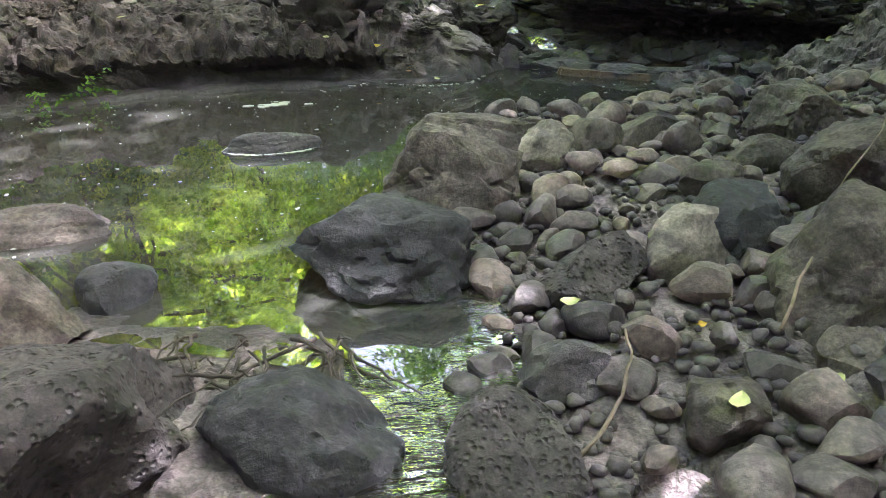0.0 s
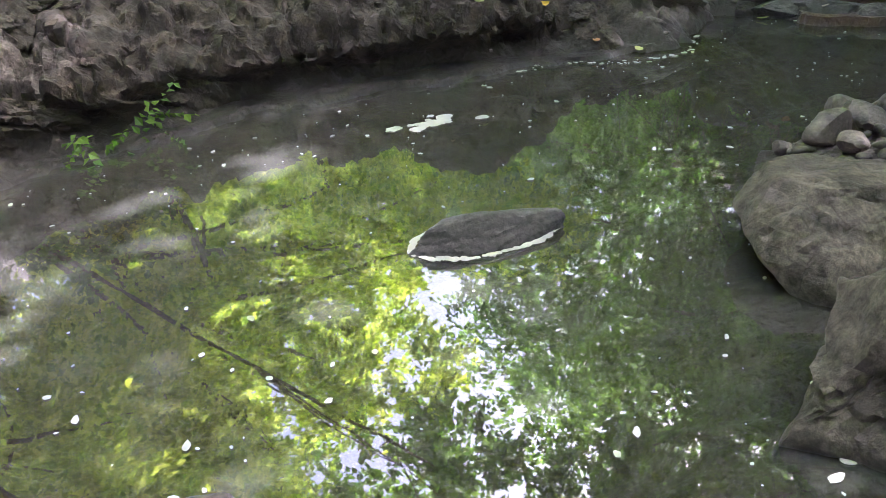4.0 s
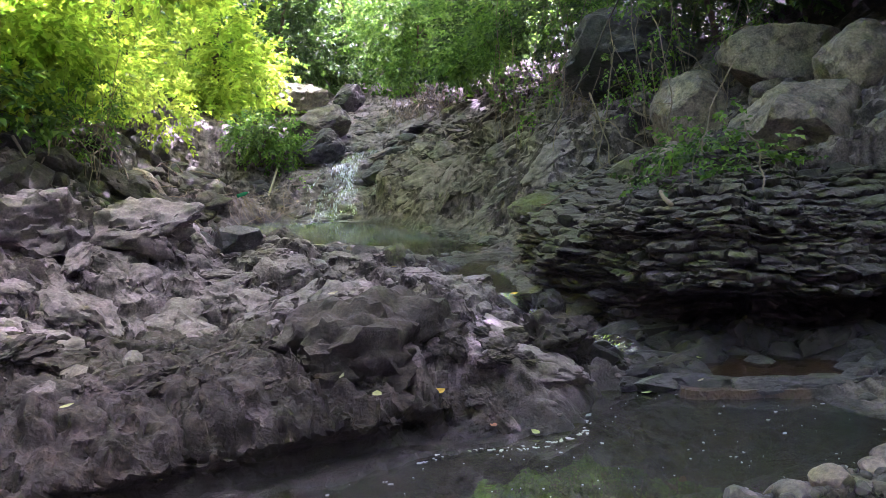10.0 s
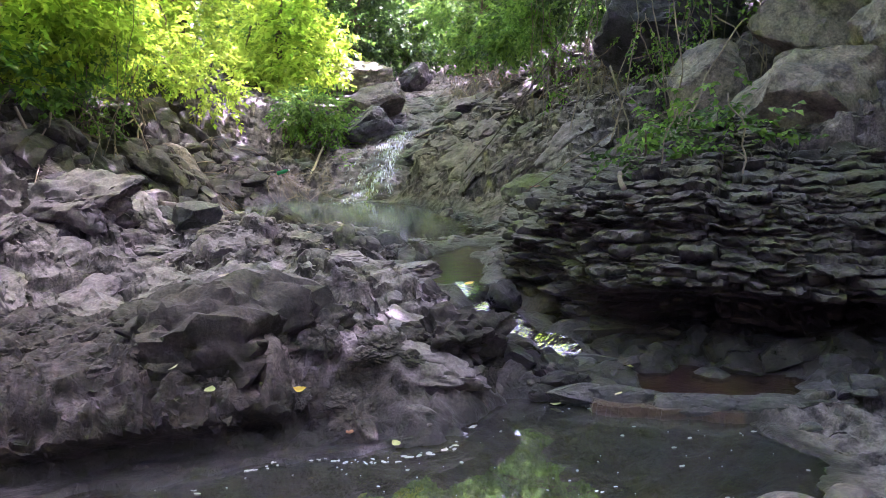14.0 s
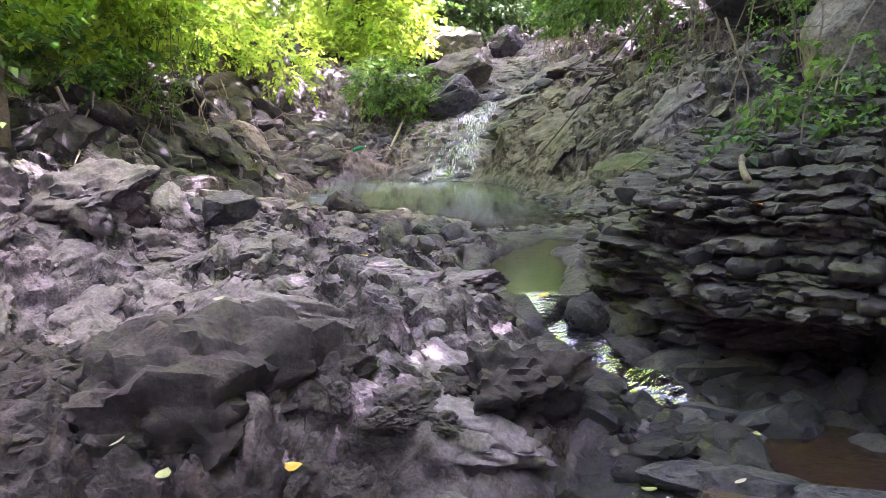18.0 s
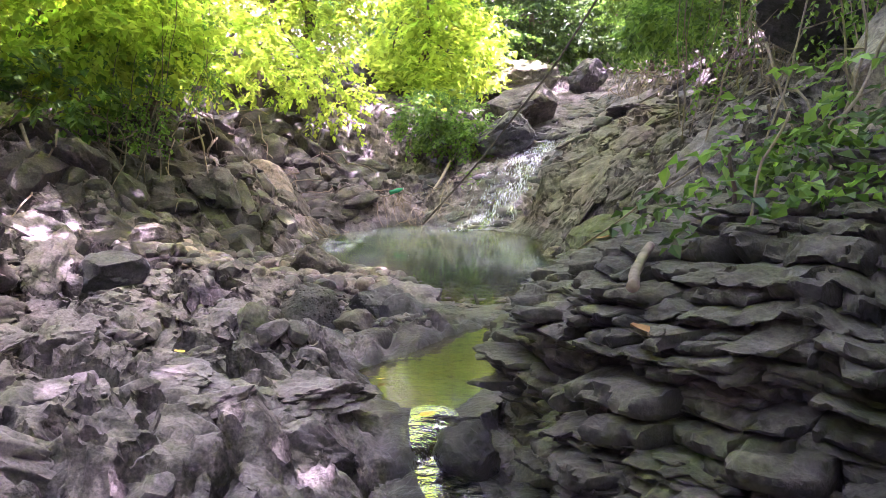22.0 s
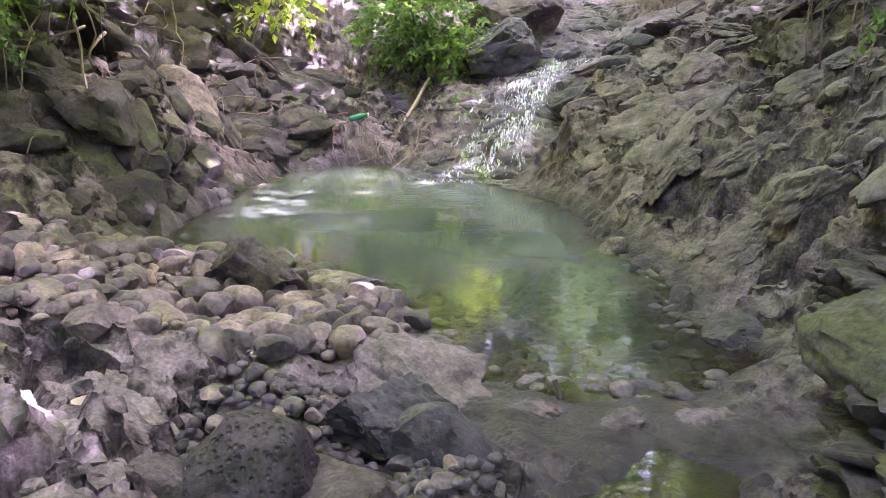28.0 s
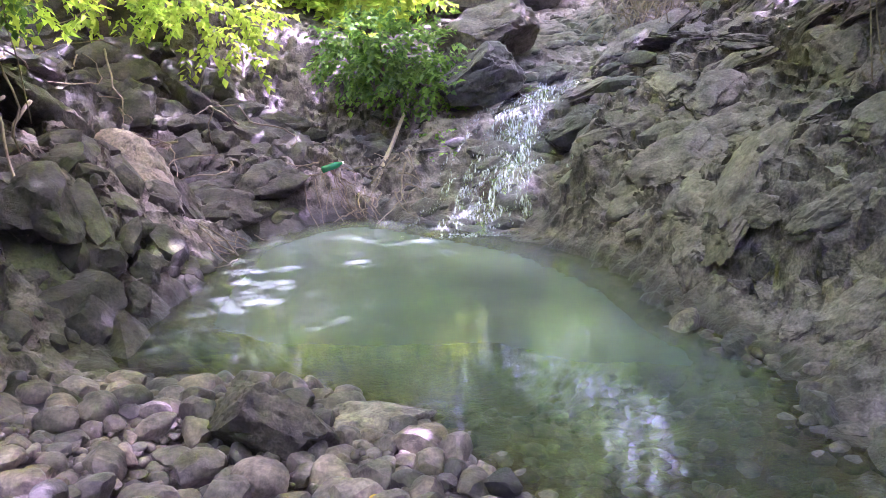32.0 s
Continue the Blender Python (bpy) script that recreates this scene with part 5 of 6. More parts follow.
def rubble(name, seed, count, box, keep, size, flat, label, mat=SHELF_ROCK, strike=0.4, tilt=0.3, sink=0.22):
    rng = random.Random(seed)
    places = []
    for x, y in candidates(rng, box, keep, 6 * count)[:count]:
        s = size[0] + (size[1] - size[0]) * rng.random() ** 2.2
        thick = s * rng.uniform(*flat)
        places.append((x, y, height_at(x, y) - thick * sink, s * rng.uniform(1.0, 1.7), s * rng.uniform(0.55, 1.0), thick, strike + rng.gauss(0, 0.45) + rng.choice((0, math.pi)), tilt * rng.uniform(-0.7, 1.3), 0.7 * (height_at(x + 0.12, y) - height_at(x - 0.12, y)) / 0.24, 0.7 * (height_at(x, y + 0.12) - height_at(x, y - 0.12)) / 0.24))
    return lumps(name, mat, label, "broken rock", places, CHIP_SHAPES, True)


def off_water(x, y):
    return dry(x, y, 0.02) & ~((x > 0.3) & (x < 1.3) & (np.abs((y - 4.9) + 1.75 * (x - 0.3)) < 0.3))


def on_ledge(x, y):
    return inside_distance(x, y, LEDGE) < 0.1


rubble("shelf_rubble", 31, 160, ((-4.0, 0.9), (2.5, 7.2)), lambda x, y: off_water(x, y) & ~on_ledge(x, y), (0.03, 0.2), (0.5, 0.9), "angular broken blocks of the grey rock shelf")
rubble("bank_rubble", 32, 420, ((-5.6, -2.6), (7.5, 15.0)), lambda x, y: dry(x, y, 0.03), (0.08, 0.5), (0.4, 0.8), "angular shaded rocks of the bank below the bushes", SHADE_TONED_STONE)
rubble("slab_rubble", 33, 150, ((0.2, 3.6), (7.6, 15.0)), lambda x, y: dry(x, y, 0.0), (0.08, 0.3), (0.25, 0.5), "split plates of the sloping grey rock face", SHELF_ROCK, 0.35, 0.25)
rubble("fall_rubble", 34, 260, ((-2.2, 1.0), (12.3, 19.0)), lambda x, y: dry(x, y, -0.05), (0.08, 0.42), (0.3, 0.6), "dark wet rock steps under the waterfall", DARK_STONE, 0.2, 0.3)
rubble("ledge_rubble", 36, 120, ((0.85, 2.4), (3.8, 7.4)), lambda x, y: inside_distance(x, y, LEDGE) < -0.08, (0.1, 0.42), (0.3, 0.6), "broken mossy blocks along the top of the ledge", BEDDED)
# dark stone picked here so that its colour adds to the undercut's shade
rubble("cliff_rubble", 35, 160, ((0.9, 4.6), (2.4, 4.1)), lambda x, y: on_ledge(x, y) | (x > 1.7) | (y > 3.5), (0.08, 0.4), (0.4, 0.7), "dark broken rock in the undercut of the ledge", DARK_STONE)


# ---- falling water ----
def waterfall():
    """Lacy threads of white water that part and meet over the rock steps, in two branches."""
    rng = random.Random(12)
    fall = thing("waterfall", "thin white waterfall splashing over dark rock steps", "waterfall")

    def course(f, branch):
        y = 14.9 - 2.58 * f
        x = 0.12 - 0.5 * smooth(0.0, 0.4, f) - (0.14 + 0.34 * branch) * smooth(0.3, 0.75, f) - 0.22 * smooth(0.6, 1.0, f)
        return float(x), y

    drops = []
    for n in range(80):
        branch = 1.0 if rng.random() < 0.3 else 0.0
        side = rng.gauss(0, 0.19)
        start = rng.random() ** 1.2 * 0.85
        end = min(1.0, start + rng.uniform(0.06, 0.28))
        wide = rng.choice((rng.uniform(0.003, 0.008), rng.uniform(0.006, 0.02)))
        verts, steps = [], 22
        for k in range(steps):
            f = start + (end - start) * k / (steps - 1)
            x, y = course(f, branch)
            x += side * (0.75 + 0.9 * f) + 0.09 * noise.noise((n * 3.3, f * 14, 1.0)) + 0.05 * noise.noise((x * 5, f * 30, 5.0))
            z = height_at(x, y) + 0.035 + 0.02 * noise.noise((n, f * 25, 2.0))
            w = wide * (0.15 + 0.85 * math.sin(math.pi * k / (steps - 1))) * (1 + 0.6 * noise.noise((n * 1.7, f * 40, 7.0)))
            verts += [(x - w, y, z), (x, y - 0.01, z + 0.012), (x + w, y, z)]
            if rng.random() < 0.45:
                s = rng.uniform(0.005, 0.016)
                drops.append((x + rng.gauss(0, 0.03), y - rng.uniform(0, 0.03), z + rng.uniform(0, 0.04), s, s * 0.8, s * 1.5, 0, 0))
        part("water_strand", link_mesh("water_strand", verts, grid_faces(3, steps), WHITE_WATER), fall)
    for n in range(44):
        branch = 1.0 if rng.random() < 0.25 else 0.0
        side = rng.gauss(0, 0.19)
        start = 0.02 + 0.85 * n / 44
        end = min(1.0, start + rng.uniform(0.1, 0.22))
        wide = rng.uniform(0.03, 0.085)
        verts, steps = [], 20
        for k in range(steps):
            f = start + (end - start) * k / (steps - 1)
            x, y = course(f, branch)
            x += side * (0.7 + 0.6 * f) + 0.06 * noise.noise((n * 2.1, f * 9, 3.0))
            w = wide * (0.3 + 0.7 * math.sin(math.pi * k / (steps - 1)))
            for u in (-1, -0.5, 0, 0.5, 1):
                verts.append((x + u * w, y, height_at(x + u * w, y) + 0.03 + 0.012 * noise.noise((x * 20 + u * 3, f * 40, n))))
        part("water_veil", link_mesh("water_veil", verts, grid_faces(5, steps), WHITE_WATER), fall)
    for n in range(260):
        x, y = course(1.0, rng.choice((0.0, 0.0, 1.0)))
        s = rng.uniform(0.01, 0.03)
        drops.append((x + rng.gauss(0.05, 0.2), y - rng.uniform(-0.06, 0.08), HIGH_LEVEL + 0.004, s * 1.6, s, s * 0.35, rng.uniform(0, 3), 0))
    lumps("splash", WHITE_WATER, "white splashing drops of the waterfall", "water drops", drops, PEBBLE_SHAPES)


waterfall()


# ---- plants ----
def tube(name, points, r0, r1, mat, sides=7, wobble=0.0, seed=0):
    pts = [Vector(p) for p in points]
    verts, rings = [], len(pts)
    for n, p in enumerate(pts):
        way = (pts[min(n + 1, rings - 1)] - pts[max(n - 1, 0)]).normalized()
        a = way.orthogonal().normalized()
        b = way.cross(a)
        r = r0 + (r1 - r0) * n / (rings - 1)
        for k in range(sides):
            t = 2 * math.pi * k / sides
            q = r * (1 + wobble * noise.noise((n * 0.9 + seed, math.cos(t) * 2, math.sin(t) * 2)))
            verts.append(p + (a * math.cos(t) + b * math.sin(t)) * q)
    faces = [(n * sides + k, n * sides + (k + 1) % sides, (n + 1) * sides + (k + 1) % sides, (n + 1) * sides + k) for n in range(rings - 1) for k in range(sides)]
    faces += [tuple(range(sides))[::-1], tuple((rings - 1) * sides + k for k in range(sides))]
    return link_mesh(name, verts, faces, mat)


def bent(a, b, sag, seed, steps=10, wild=0.1):
    rng = random.Random(seed)
    a, b = Vector(a), Vector(b)
    off = Vector((rng.uniform(-1, 1), rng.uniform(-1, 1), 0)) * wild
    out = []
    for n in range(steps + 1):
        f = n / steps
        p = a.lerp(b, f) + off * math.sin(f * math.pi) + Vector((0, 0, -sag * math.sin(f * math.pi)))
        p += Vector([noise.noise((seed * 7.3 + k * 31, f * 5, k)) for k in range(3)]) * wild * 0.35 * min(1, 4 * f)
        out.append(p)
    return out


def foliage(name, seed, blobs, sprays, leaf, mat, droop=0.35, per=11, spread_out=1.0):
    """Leaves set along many short twigs in and around the given blobs (x, y, z, radius)."""
    rng = np.random.default_rng(seed)
    size = np.array([b[3] for b in blobs])
    pick = rng.choice(len(blobs), sprays, p=size**2 / (size**2).sum())
    middle = np.array([b[:3] for b in blobs])[pick]
    way = rng.normal(size=(sprays, 3))
    way /= np.linalg.norm(way, axis=1)[:, None]
    reach = size[pick] * (0.35 + 0.75 * rng.random(sprays) ** 0.5) * spread_out
    base = middle + way * reach[:, None] * (1, 1, 0.8)
    base += 0.25 * np.stack([fractal(base[:, 0], base[:, 1], base[:, 2], seed + k, 2) for k in range(3)], 1)
    twig = way * (1, 1, 0.5) + rng.normal(size=(sprays, 3)) * 0.5 - (0, 0, droop)
    twig /= np.linalg.norm(twig, axis=1)[:, None]
    length = leaf * rng.uniform(2.2, 4.2, sprays)
    f = np.tile(np.linspace(0, 1, per), sprays)
    owner = np.repeat(np.arange(sprays), per)
    up = np.array([0, 0, 1.0]) + rng.normal(size=(sprays, 3)) * 0.35
    side = np.cross(twig, up)
    side /= np.linalg.norm(side, axis=1)[:, None]
    sign = np.where(np.tile(np.arange(per), sprays) % 2 == 0, 1.0, -1.0)
    root = base[owner] + twig[owner] * (length[owner] * f)[:, None]
    along = side[owner] * sign[:, None] + twig[owner] * 0.75 + rng.normal(size=(len(owner), 3)) * 0.28 - np.array([0, 0, 0.28])
    along /= np.linalg.norm(along, axis=1)[:, None]
    flat = np.cross(along, up[owner] + rng.normal(size=(len(owner), 3)) * 0.3)
    flat /= np.linalg.norm(flat, axis=1)[:, None] + 1e-9
    lift = np.cross(flat, along)
    long = leaf * rng.uniform(0.65, 1.25, len(owner))
    wide = long * rng.uniform(0.27, 0.4, len(owner))
    mid = root + along * (long * 0.45)[:, None]
    quad = np.stack([root, mid + flat * wide[:, None] + lift * (wide * 0.35)[:, None], root + along * long[:, None] - lift * (0.12 * long)[:, None], mid - flat * wide[:, None] + lift * (wide * 0.35)[:, None]], 1)
    n = len(owner)
    first = np.arange(n)[:, None] * 4
    faces = np.concatenate([first + [0, 1, 2], first + [0, 2, 3]], 0).tolist()
    return link_mesh(name, quad.reshape(-1, 3).tolist(), faces, mat, False)


def tree(seed, root, trunk_top, trunk_r, blobs, sprays, leaf, mat, label, category="tree", name="tree", limbs=True, per=11, droop=0.35):
    """A trunk, limbs to each part of the crown, and a crown of leafy twigs."""
    ob = thing(name, label, category)
    line = bent(root, trunk_top, 0, seed, 10, 0.25)
    part("trunk", tube("trunk", line, trunk_r, trunk_r * 0.5, BARK, 9, 0.25, seed), ob)
    if limbs:
        for n, b in enumerate(blobs):
            start = line[5 + (n * 3) % 6]
            part("limb", tube("limb", bent(start, b[:3], -0.15, seed + n, 9, 0.3), trunk_r * 0.45, trunk_r * 0.1, BARK, 6, 0.2, n), ob)
    part("crown", foliage("crown", seed, blobs, sprays, leaf, mat, droop, per), ob)
    return ob


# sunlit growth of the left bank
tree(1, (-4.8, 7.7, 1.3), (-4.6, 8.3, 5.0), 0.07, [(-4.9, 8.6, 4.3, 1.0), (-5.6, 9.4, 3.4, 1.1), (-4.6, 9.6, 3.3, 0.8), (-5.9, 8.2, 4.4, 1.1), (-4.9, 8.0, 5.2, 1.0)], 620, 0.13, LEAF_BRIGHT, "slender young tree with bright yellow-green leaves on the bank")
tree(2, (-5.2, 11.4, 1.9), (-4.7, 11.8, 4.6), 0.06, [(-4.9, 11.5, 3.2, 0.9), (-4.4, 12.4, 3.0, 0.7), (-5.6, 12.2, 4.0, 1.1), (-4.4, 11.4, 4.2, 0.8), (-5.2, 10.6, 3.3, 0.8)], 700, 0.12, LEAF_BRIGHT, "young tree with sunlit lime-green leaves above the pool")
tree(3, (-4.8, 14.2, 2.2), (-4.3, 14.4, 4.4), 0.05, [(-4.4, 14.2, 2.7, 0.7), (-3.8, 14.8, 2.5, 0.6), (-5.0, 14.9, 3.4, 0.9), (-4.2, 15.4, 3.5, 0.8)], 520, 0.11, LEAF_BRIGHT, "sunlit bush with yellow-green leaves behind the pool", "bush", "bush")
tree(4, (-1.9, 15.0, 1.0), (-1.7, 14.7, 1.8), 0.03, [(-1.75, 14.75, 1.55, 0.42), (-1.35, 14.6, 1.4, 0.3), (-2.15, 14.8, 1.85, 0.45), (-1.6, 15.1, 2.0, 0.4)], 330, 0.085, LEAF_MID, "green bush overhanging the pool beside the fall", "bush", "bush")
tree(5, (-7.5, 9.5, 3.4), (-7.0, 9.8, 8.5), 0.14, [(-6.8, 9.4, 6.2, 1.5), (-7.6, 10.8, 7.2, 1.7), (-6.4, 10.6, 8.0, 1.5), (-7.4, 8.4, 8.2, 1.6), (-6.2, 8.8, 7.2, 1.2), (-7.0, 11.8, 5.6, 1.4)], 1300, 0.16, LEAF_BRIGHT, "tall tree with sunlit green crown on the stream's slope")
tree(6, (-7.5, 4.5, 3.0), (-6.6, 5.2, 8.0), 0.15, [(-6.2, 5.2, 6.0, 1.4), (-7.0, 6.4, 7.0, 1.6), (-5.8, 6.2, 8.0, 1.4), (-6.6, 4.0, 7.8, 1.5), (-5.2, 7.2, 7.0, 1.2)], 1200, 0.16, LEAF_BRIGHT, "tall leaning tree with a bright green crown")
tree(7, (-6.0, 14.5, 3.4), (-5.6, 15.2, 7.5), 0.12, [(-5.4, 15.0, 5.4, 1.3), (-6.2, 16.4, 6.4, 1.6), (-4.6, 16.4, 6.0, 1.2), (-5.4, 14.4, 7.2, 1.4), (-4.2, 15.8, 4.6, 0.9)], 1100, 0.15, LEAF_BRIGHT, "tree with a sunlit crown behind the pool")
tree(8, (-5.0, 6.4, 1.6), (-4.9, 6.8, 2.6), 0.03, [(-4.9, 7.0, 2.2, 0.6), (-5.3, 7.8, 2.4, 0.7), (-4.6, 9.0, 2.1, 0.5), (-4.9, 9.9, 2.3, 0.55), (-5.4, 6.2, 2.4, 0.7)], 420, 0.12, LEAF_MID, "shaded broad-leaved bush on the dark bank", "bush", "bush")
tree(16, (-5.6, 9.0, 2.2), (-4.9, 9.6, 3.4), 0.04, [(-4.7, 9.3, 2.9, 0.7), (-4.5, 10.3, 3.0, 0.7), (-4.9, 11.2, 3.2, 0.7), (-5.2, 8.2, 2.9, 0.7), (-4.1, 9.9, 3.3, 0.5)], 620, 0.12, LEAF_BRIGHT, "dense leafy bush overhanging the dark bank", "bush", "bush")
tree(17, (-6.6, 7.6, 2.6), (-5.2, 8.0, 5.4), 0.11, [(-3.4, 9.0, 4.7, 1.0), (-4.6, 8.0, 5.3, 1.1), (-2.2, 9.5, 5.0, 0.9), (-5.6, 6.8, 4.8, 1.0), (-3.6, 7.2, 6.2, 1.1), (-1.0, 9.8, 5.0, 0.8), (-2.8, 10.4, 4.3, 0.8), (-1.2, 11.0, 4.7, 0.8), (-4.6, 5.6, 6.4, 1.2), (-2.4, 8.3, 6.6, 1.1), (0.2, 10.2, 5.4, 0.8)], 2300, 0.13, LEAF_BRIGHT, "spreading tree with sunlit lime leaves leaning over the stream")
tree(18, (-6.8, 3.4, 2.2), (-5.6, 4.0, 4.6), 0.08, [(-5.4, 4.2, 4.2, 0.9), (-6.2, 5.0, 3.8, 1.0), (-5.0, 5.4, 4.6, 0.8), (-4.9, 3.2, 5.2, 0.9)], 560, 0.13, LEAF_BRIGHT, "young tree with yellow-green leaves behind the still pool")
# above the falls
tree(9, (1.7, 17.6, 2.5), (1.9, 17.8, 4.2), 0.04, [(1.7, 17.4, 3.3, 0.55), (2.3, 17.8, 3.8, 0.7), (1.5, 18.2, 4.2, 0.7), (2.6, 18.6, 4.6, 0.8), (1.35, 17.2, 2.95, 0.35)], 520, 0.11, LEAF_MID, "leafy green bush above the dry roots", "bush", "bush")
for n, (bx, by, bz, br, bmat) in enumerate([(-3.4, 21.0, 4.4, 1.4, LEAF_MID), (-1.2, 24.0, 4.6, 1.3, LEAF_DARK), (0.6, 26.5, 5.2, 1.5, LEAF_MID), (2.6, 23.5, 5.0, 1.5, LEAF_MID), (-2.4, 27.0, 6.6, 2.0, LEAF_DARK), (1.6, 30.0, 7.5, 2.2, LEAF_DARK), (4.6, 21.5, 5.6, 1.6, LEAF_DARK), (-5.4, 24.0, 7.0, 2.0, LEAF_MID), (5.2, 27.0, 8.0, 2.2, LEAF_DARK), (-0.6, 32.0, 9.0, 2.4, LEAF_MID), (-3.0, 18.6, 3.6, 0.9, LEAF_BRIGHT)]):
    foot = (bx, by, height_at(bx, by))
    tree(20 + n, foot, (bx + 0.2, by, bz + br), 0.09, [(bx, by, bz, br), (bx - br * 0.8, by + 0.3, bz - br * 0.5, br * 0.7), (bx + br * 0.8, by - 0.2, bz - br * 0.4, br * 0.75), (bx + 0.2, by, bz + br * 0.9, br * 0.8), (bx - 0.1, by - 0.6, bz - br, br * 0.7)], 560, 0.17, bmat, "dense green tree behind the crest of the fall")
tree(15, (-4.8, 16.2, 3.0), (-3.6, 15.4, 7.5), 0.12, [(-3.4, 15.0, 6.6, 1.4), (-2.4, 16.5, 7.6, 1.5), (-3.2, 13.8, 8.4, 1.3), (-4.6, 13.0, 7.4, 1.4), (-1.6, 18.0, 7.4, 1.4)], 1200, 0.16, LEAF_BRIGHT, "tall tree with a sunlit crown leaning over the fall")
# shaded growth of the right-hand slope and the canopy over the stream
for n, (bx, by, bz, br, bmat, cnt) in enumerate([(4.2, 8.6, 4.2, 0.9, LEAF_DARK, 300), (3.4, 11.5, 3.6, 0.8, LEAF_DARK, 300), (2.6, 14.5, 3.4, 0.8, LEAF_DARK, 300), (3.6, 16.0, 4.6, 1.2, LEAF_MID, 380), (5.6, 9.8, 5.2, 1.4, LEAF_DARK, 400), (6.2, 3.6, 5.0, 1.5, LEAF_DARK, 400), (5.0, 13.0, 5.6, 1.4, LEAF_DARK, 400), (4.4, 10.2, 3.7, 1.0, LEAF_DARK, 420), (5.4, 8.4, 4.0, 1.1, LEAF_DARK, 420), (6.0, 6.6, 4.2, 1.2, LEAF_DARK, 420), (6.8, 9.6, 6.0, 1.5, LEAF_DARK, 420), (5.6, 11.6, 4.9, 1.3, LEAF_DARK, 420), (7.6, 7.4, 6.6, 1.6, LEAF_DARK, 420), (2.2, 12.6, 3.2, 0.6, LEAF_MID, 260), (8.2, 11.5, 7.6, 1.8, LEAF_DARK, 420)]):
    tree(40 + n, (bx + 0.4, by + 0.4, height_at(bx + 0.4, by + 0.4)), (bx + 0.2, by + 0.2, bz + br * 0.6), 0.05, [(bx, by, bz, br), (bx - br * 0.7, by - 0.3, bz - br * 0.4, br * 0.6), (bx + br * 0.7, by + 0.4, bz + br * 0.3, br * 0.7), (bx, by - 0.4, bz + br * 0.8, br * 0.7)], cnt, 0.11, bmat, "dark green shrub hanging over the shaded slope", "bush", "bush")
# added crowns, mostly out of view, set to block sun and fill the pools' reflections
SHADING_CROWNS = [(7.0, -3.0, 8.5, 2.2), (6.0, 1.5, 8.0, 2.2), (7.5, 6.0, 9.5, 2.4), (5.0, 5.5, 7.5, 1.9), (6.5, 10.5, 9.0, 2.3), (4.2, 9.2, 7.2, 1.7), (4.0, 1.5, 8.8, 2.0), (3.6, -3.0, 8.2, 2.0), (9.0, 12.5, 10.0, 2.4), (3.0, 5.4, 9.2, 1.6), (8.5, -7.0, 9.0, 2.4), (2.5, -7.5, 8.0, 2.2), (7.3, 8.8, 7.4, 1.8), (6.3, 7.3, 7.0, 1.6)]
OVERHEAD = [(1.7, 8.0, 8.6, 1.5), (2.3, 5.0, 8.2, 1.6), (0.3, 4.2, 9.2, 1.4), (-0.5, 1.2, 9.2, 1.7), (-3.2, -2.5, 8.4, 1.8), (0.2, -4.5, 8.6, 1.9), (0.8, 12.0, 9.8, 1.3), (3.2, 12.4, 8.4, 1.5), (4.8, 10.8, 8.0, 1.4), (2.2, 10.2, 8.8, 1.3), (4.4, 14.8, 8.2, 1.5), (3.4, 15.6, 7.6, 1.3), (1.0, 13.6, 8.8, 1.4), (5.2, 13.2, 8.0, 1.4), (0.5, 18.0, 7.0, 1.4), (-0.8, 17.0, 6.4, 1.2), (1.6, 16.5, 6.6, 1.2), (0.2, 20.0, 9.0, 1.6), (-2.2, 16.0, 7.6, 1.3)]
OVERHEAD += [(-2.5, 1.2, 8.4, 1.7), (-4.2, 2.6, 7.8, 1.6), (-1.2, -1.2, 9.0, 1.6), (-4.4, 0.0, 8.0, 1.7), (-2.6, -0.6, 9.2, 1.5), (1.7, 14.8, 7.6, 1.2), (0.6, 14.0, 7.0, 1.0), (3.8, 18.4, 7.4, 1.3), (4.8, 17.2, 8.0, 1.4), (-3.6, 6.4, 8.0, 1.2), (2.6, 8.3, 8.2, 1.5), (0.9, 12.2, 7.8, 1.3), (-1.6, 22.6, 8.6, 2.0), (0.1, 22.5, 7.4, 1.5), (-3.4, 21.5, 8.2, 1.8), (0.6, 25.5, 10.4, 2.0), (4.7, 20.8, 8.2, 1.6)]
OVERHEAD.insert(0, (-1.5, 6.4, 7.4, 1.0))
OVERHEAD.insert(0, (0.6, 5.8, 7.8, 1.2))
for n, (bx, by, bz, br) in enumerate(SHADING_CROWNS + OVERHEAD):
    foot_x, foot_y = (bx + 3.5, by + 0.5) if n < len(SHADING_CROWNS) else (6.0 + 0.2 * n, by) if bx > -1.2 else (-6.5, by)
    tree(60 + n, (foot_x, foot_y, height_at(foot_x, foot_y)), (bx + 0.3, by, bz), 0.16 if n < len(SHADING_CROWNS) else 0.035, [(bx, by, bz, br), (bx - br * 0.9, by + 0.5, bz - 0.2, br * 0.7), (bx + br * 0.8, by - 0.6, bz + 0.4, br * 0.75), (bx - 0.3, by - br * 0.8, bz + 0.3, br * 0.7), (bx + 0.2, by + br * 0.8, bz + 0.2, br * 0.7)], 760 if n < len(SHADING_CROWNS) else 480 if n >= len(SHADING_CROWNS + OVERHEAD) - 5 else 200, 0.16, LEAF_MID, "added tree over the stream, mostly unseen, blocking sun")
